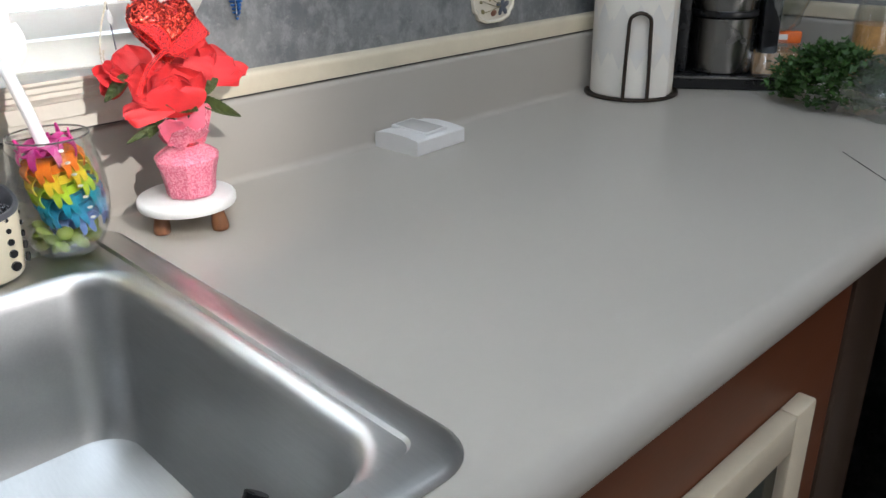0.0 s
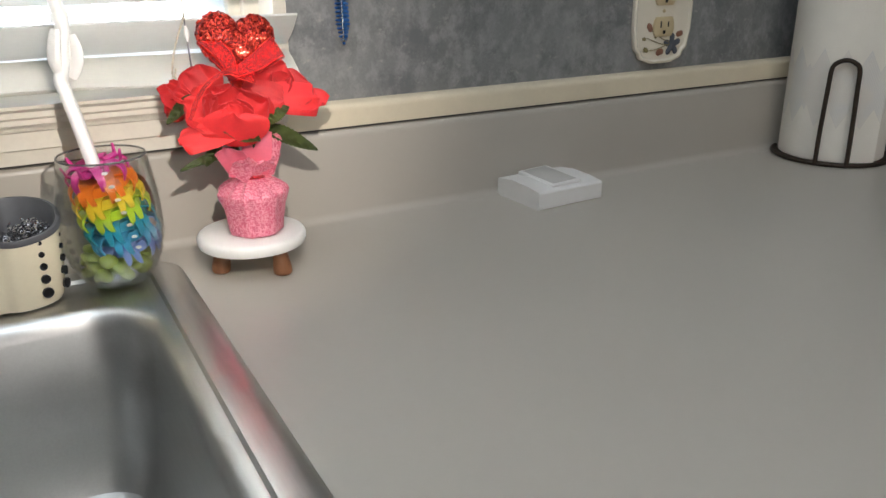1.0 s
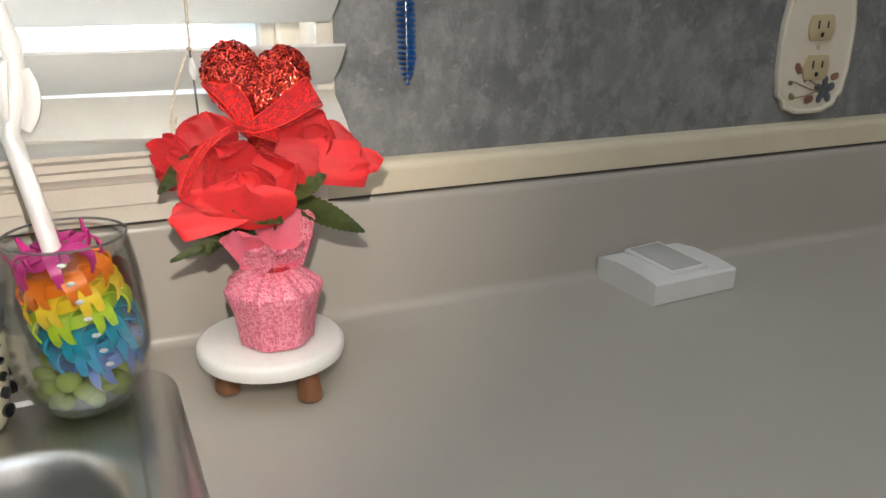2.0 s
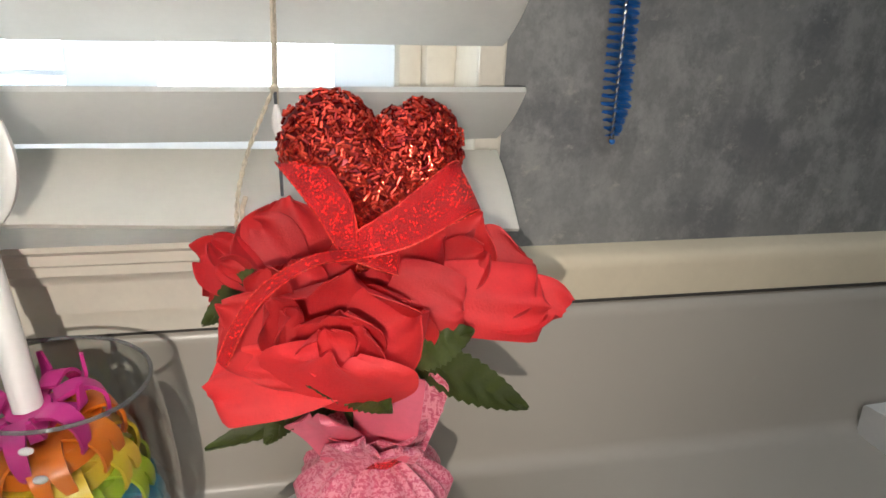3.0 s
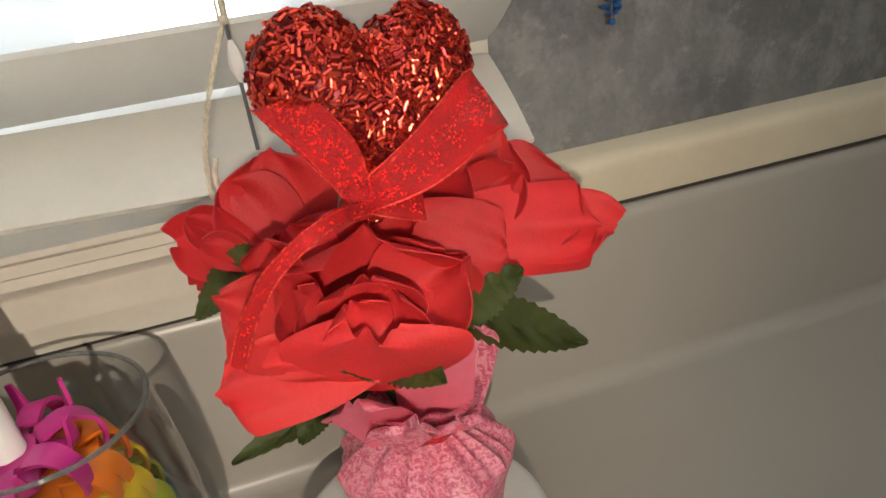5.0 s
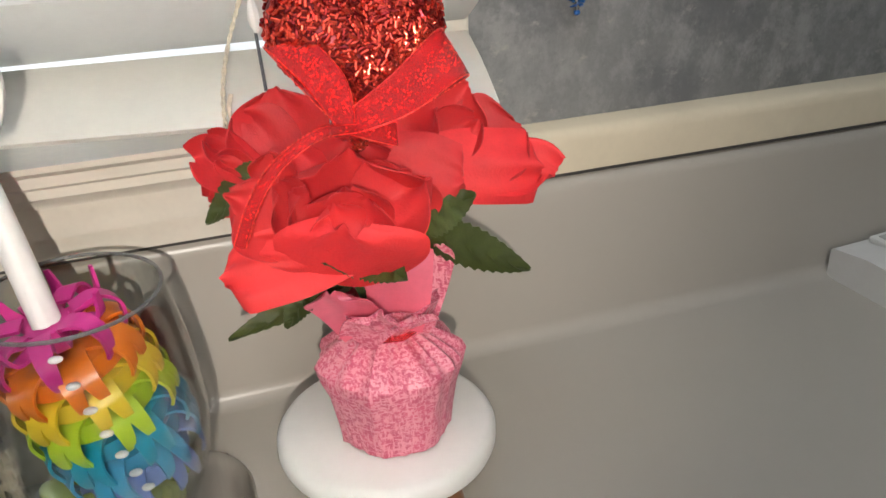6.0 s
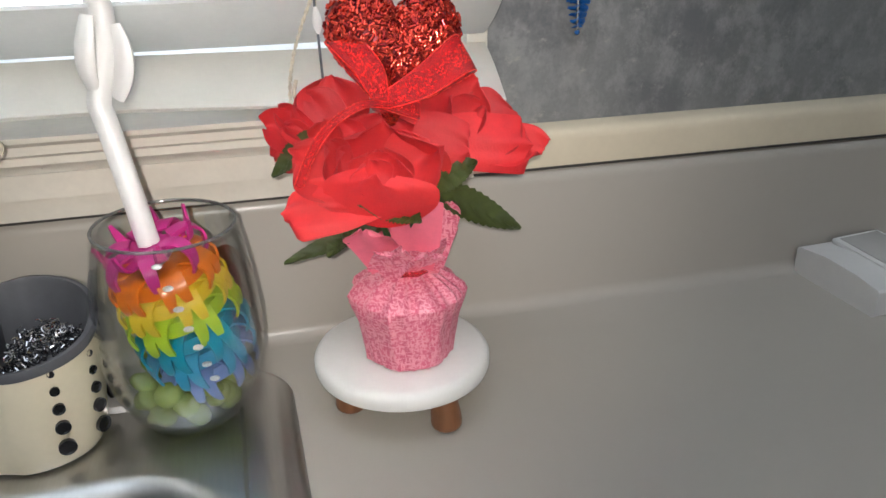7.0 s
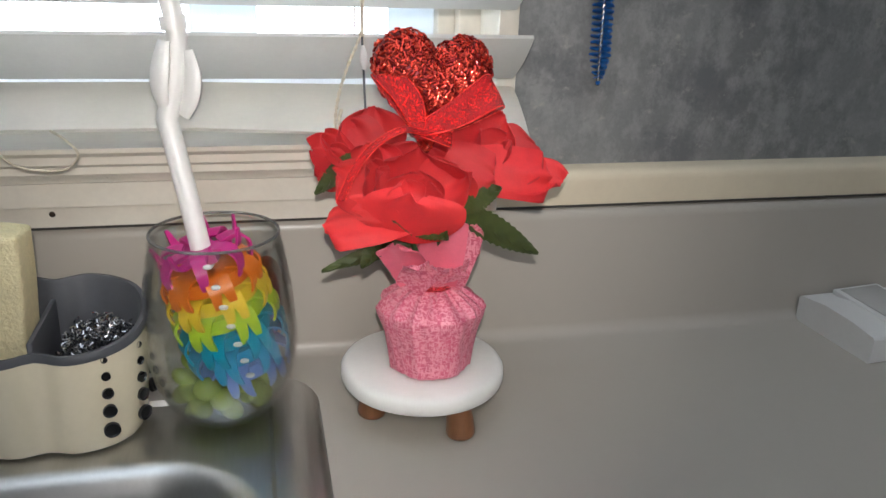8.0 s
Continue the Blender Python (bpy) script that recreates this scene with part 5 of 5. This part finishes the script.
def loose(u, v):
    a = math.atan2(fd.y, fd.x) + 0.15 + 0.62 * u
    r = 0.0700 + 0.006 * u ** 3
    return (r * math.cos(a), r * math.sin(a), 0.0005 + 0.277 * v)


part("loose_sheet", sheet(loose, 14, 4, 0.0004), TOWEL, roll)

# ---------------------------------------------------------------- coffee machine in the corner
mach = thing("coffee_machine", (1.288, -0.127, TOP), "black and satin steel coffee machine on its tray", "coffee machine", turn=36)
part("tray", box(-0.070, 0.075, -0.105, 0.074, 0.0005, 0.024, 0.004, 3), BLACK, mach)
part("tray_edge", box(-0.0725, -0.0705, -0.103, 0.072, 0.0195, 0.0245, 0.0008), MACHINESTEEL, mach)
part("column", box(0.005, 0.072, -0.088, 0.070, 0.0242, 0.33, 0.010, 3), BLACK, mach)
part("vessel", lathe([(0.0, 0.0245), (0.048, 0.0245), (0.0515, 0.028), (0.0545, 0.07), (0.0545, 0.118), (0.052, 0.121), (0.0, 0.121)], 56, (-0.014, -0.010)), MACHINESTEEL, mach, "satin steel vessel")
part("vessel_band", lathe([(0.0, 0.1215), (0.0555, 0.1215), (0.056, 0.127), (0.0545, 0.131), (0.0, 0.131)], 56, (-0.014, -0.010)), BLACK, mach)
part("filter_housing", lathe([(0.0, 0.1315), (0.053, 0.1315), (0.0555, 0.15), (0.056, 0.22), (0.050, 0.23), (0.0, 0.23)], 56, (-0.014, -0.010)), MACHINESTEEL, mach)
part("head", box(-0.072, 0.074, -0.090, 0.072, 0.2305, 0.345, 0.012, 3), BLACK, mach)
part("side_pillar", box(-0.040, 0.0045, -0.100, -0.070, 0.0242, 0.2302, 0.006), BLACK, mach)
part("side_pillar", box(-0.040, 0.0045, 0.049, 0.073, 0.0242, 0.2302, 0.006), BLACK, mach)

# ---------------------------------------------------------------- groceries on the corner worktop


def crumpled(rings, amp, freq, seed, mat_, name, parent, thick=0.0004, label=""):
    """A loose plastic bag: a crumpled skin over a row of rings."""
    bm = loops(rings, True, True, True)
    bmesh.ops.subdivide_edges(bm, edges=bm.edges[:], cuts=1, use_grid_fill=True)
    for v in bm.verts:
        n = noise.noise_vector(v.co * freq + Vector((seed, 0, 0)))
        v.co += Vector(n) * amp
        v.co.z = max(v.co.z, 0.0006)
    return part(name, bm, mat_, parent, label)


bread = thing("bread_bag", (1.345, -0.215, TOP), "sliced bread in a clear bag with an orange clip", "bread")
bm = bmesh.new()
for k in range(7):
    box(-0.036 + 0.011 * k, -0.0265 + 0.011 * k, -0.042, 0.042, 0.0012, 0.060 - 0.002 * (k % 3), 0.004, bm=bm)
bm.transform(pose(0, 0, 0, 0, 0, 35))
part("bread_slices", bm, BREAD, bread)
rings = []
for z, k in ((0.001, 1.0), (0.03, 1.08), (0.062, 0.95), (0.075, 0.5), (0.085, 0.28), (0.105, 0.5), (0.15, 0.75), (0.175, 0.85)):
    rings.append([(0.058 * k * math.cos(2 * math.pi * i / 20), 0.062 * k * math.sin(2 * math.pi * i / 20), z) for i in range(20)])
skin = crumpled(rings, 0.006, 45, 3, POLY, "bag_skin", bread)
skin.visible_shadow = False
bm = box(-0.032, 0.032, -0.006, 0.006, 0.074, 0.095, 0.004, 3)
bm.transform(pose(-0.012, -0.012, 0, 0, 0, -52))
part("clip", bm, ORANGE, bread, "orange plastic bag clip")
bm = box(-0.010, 0.008, -0.0066, -0.0061, 0.081, 0.090)
bm.transform(pose(-0.012, -0.012, 0, 0, 0, -52))
part("clip_label", bm, WHITEPLASTIC, bread, "small white mark")


def leaflet(bm_v, bm_f, p, d, up, size):
    """A small three-lobed parsley leaflet as a thin folded fan."""
    side = d.cross(up).normalized()
    b = len(bm_v)
    bm_v += [p, p + d * size * 0.55 + side * size * 0.55 + up * size * 0.15, p + d * size * 0.6 + side * size * 0.18, p + d * size + up * size * 0.1, p + d * size * 0.6 - side * size * 0.18, p + d * size * 0.55 - side * size * 0.55 + up * size * 0.15]
    bm_f += [(b, b + 1, b + 2), (b, b + 2, b + 3), (b, b + 3, b + 4), (b, b + 4, b + 5)]


def leaf_mass(name, parent, center, radii, count, size, seed, label):
    rnd = random.Random(seed)
    verts, faces = [], []
    for k in range(count):
        a, b = rnd.uniform(0, 2 * math.pi), rnd.uniform(-0.35, 1)
        r = math.sqrt(1 - min(1, b * b)) * rnd.uniform(0.55, 1.05)
        p = Vector(center) + Vector((radii[0] * r * math.cos(a), radii[1] * r * math.sin(a), radii[2] * b * rnd.uniform(0.6, 1.05)))
        p += Vector(noise.noise_vector(p * 30)) * 0.012
        p.z = max(p.z, 0.004)
        d = Vector((rnd.uniform(-1, 1), rnd.uniform(-1, 1), rnd.uniform(-0.5, 0.9))).normalized()
        up = Vector((rnd.uniform(-0.6, 0.6), rnd.uniform(-0.6, 0.6), 1)).normalized()
        leaflet(verts, faces, p, d, up, size * rnd.uniform(0.7, 1.3))
    for v in verts:
        v.z = max(v.z, 0.002)
    me = bpy.data.meshes.new(name)
    me.from_pydata([tuple(v) for v in verts], [], faces)
    me.materials.append(PARSLEY)
    ob = new(name, me)
    ob.parent = parent
    return tagged(ob, label, kind="stuff")


herbs = thing("parsley_bunch", (1.25, -0.395, TOP), "fresh green parsley spilling from a clear bag", "parsley")
leaf_mass("leaves", herbs, (-0.012, 0.035, 0.032), (0.062, 0.100, 0.066), 1700, 0.013, 6, "curly green parsley leaves")
leaf_mass("bagged_leaves", herbs, (0.0, -0.125, 0.030), (0.062, 0.105, 0.052), 1300, 0.013, 7, "parsley leaves inside the bag")
bm = bmesh.new()
rnd = random.Random(2)
for k in range(26):
    y0 = rnd.uniform(-0.2, 0.0)
    tube([(rnd.uniform(-0.03, 0.04), y0, 0.01 + rnd.uniform(0, 0.03)), (rnd.uniform(-0.04, 0.04), y0 + 0.07, 0.02 + rnd.uniform(0, 0.04)), (rnd.uniform(-0.05, 0.04), y0 + 0.13, 0.025 + rnd.uniform(0, 0.05))], 0.0013, 6, 10, bm=bm)
part("stalks", bm, PARSLEY, herbs)
rings = []
for y, k in ((-0.30, 0.75), (-0.20, 1.0), (-0.11, 1.08), (-0.04, 1.05), (0.02, 0.85)):
    rings.append([(0.074 * k * math.cos(2 * math.pi * i / 22) - 0.004, y + 0.02 * math.cos(2 * math.pi * i / 22), max(0.001, 0.032 + 0.058 * k * math.sin(2 * math.pi * i / 22))) for i in range(22)])
skin = crumpled(rings, 0.007, 38, 9, POLY, "bag_skin", herbs)
skin.visible_shadow = False
greens = thing("herb_bag", (1.395, -0.110, TOP), "clear plastic bag with green leaves standing in the corner", "bag")
leaf_mass("leaves", greens, (0, 0, 0.09), (0.028, 0.028, 0.05), 220, 0.014, 12, "bright green leaves")
rings = [[(0.036 * k * math.cos(2 * math.pi * i / 18), 0.036 * k * math.sin(2 * math.pi * i / 18), z) for i in range(18)] for z, k in ((0.001, 0.9), (0.04, 1.05), (0.10, 1.1), (0.15, 0.9), (0.19, 0.6))]
skin = crumpled(rings, 0.006, 50, 5, POLY, "bag_skin", greens)
skin.visible_shadow = False
jar = thing("preserve_jar", (1.425, -0.345, TOP), "glass jar of peach coloured preserve by the wall", "jar")
part("jar_body", lathe([(0.0, 0.0), (0.033, 0.0), (0.036, 0.003), (0.036, 0.125), (0.030, 0.14), (0.030, 0.15), (0.028, 0.15), (0.028, 0.14), (0.0338, 0.124), (0.0338, 0.004), (0.0, 0.003)], 40), CLEAR, jar)
part("preserve", lathe([(0.0, 0.0034), (0.0334, 0.0044), (0.0334, 0.108), (0.0, 0.109)], 32), PEACH, jar)
part("lid", lathe([(0.0, 0.1515), (0.0305, 0.1505), (0.0322, 0.1495), (0.0322, 0.162), (0.030, 0.1635), (0.0, 0.1635)], 40), CREAM, jar)
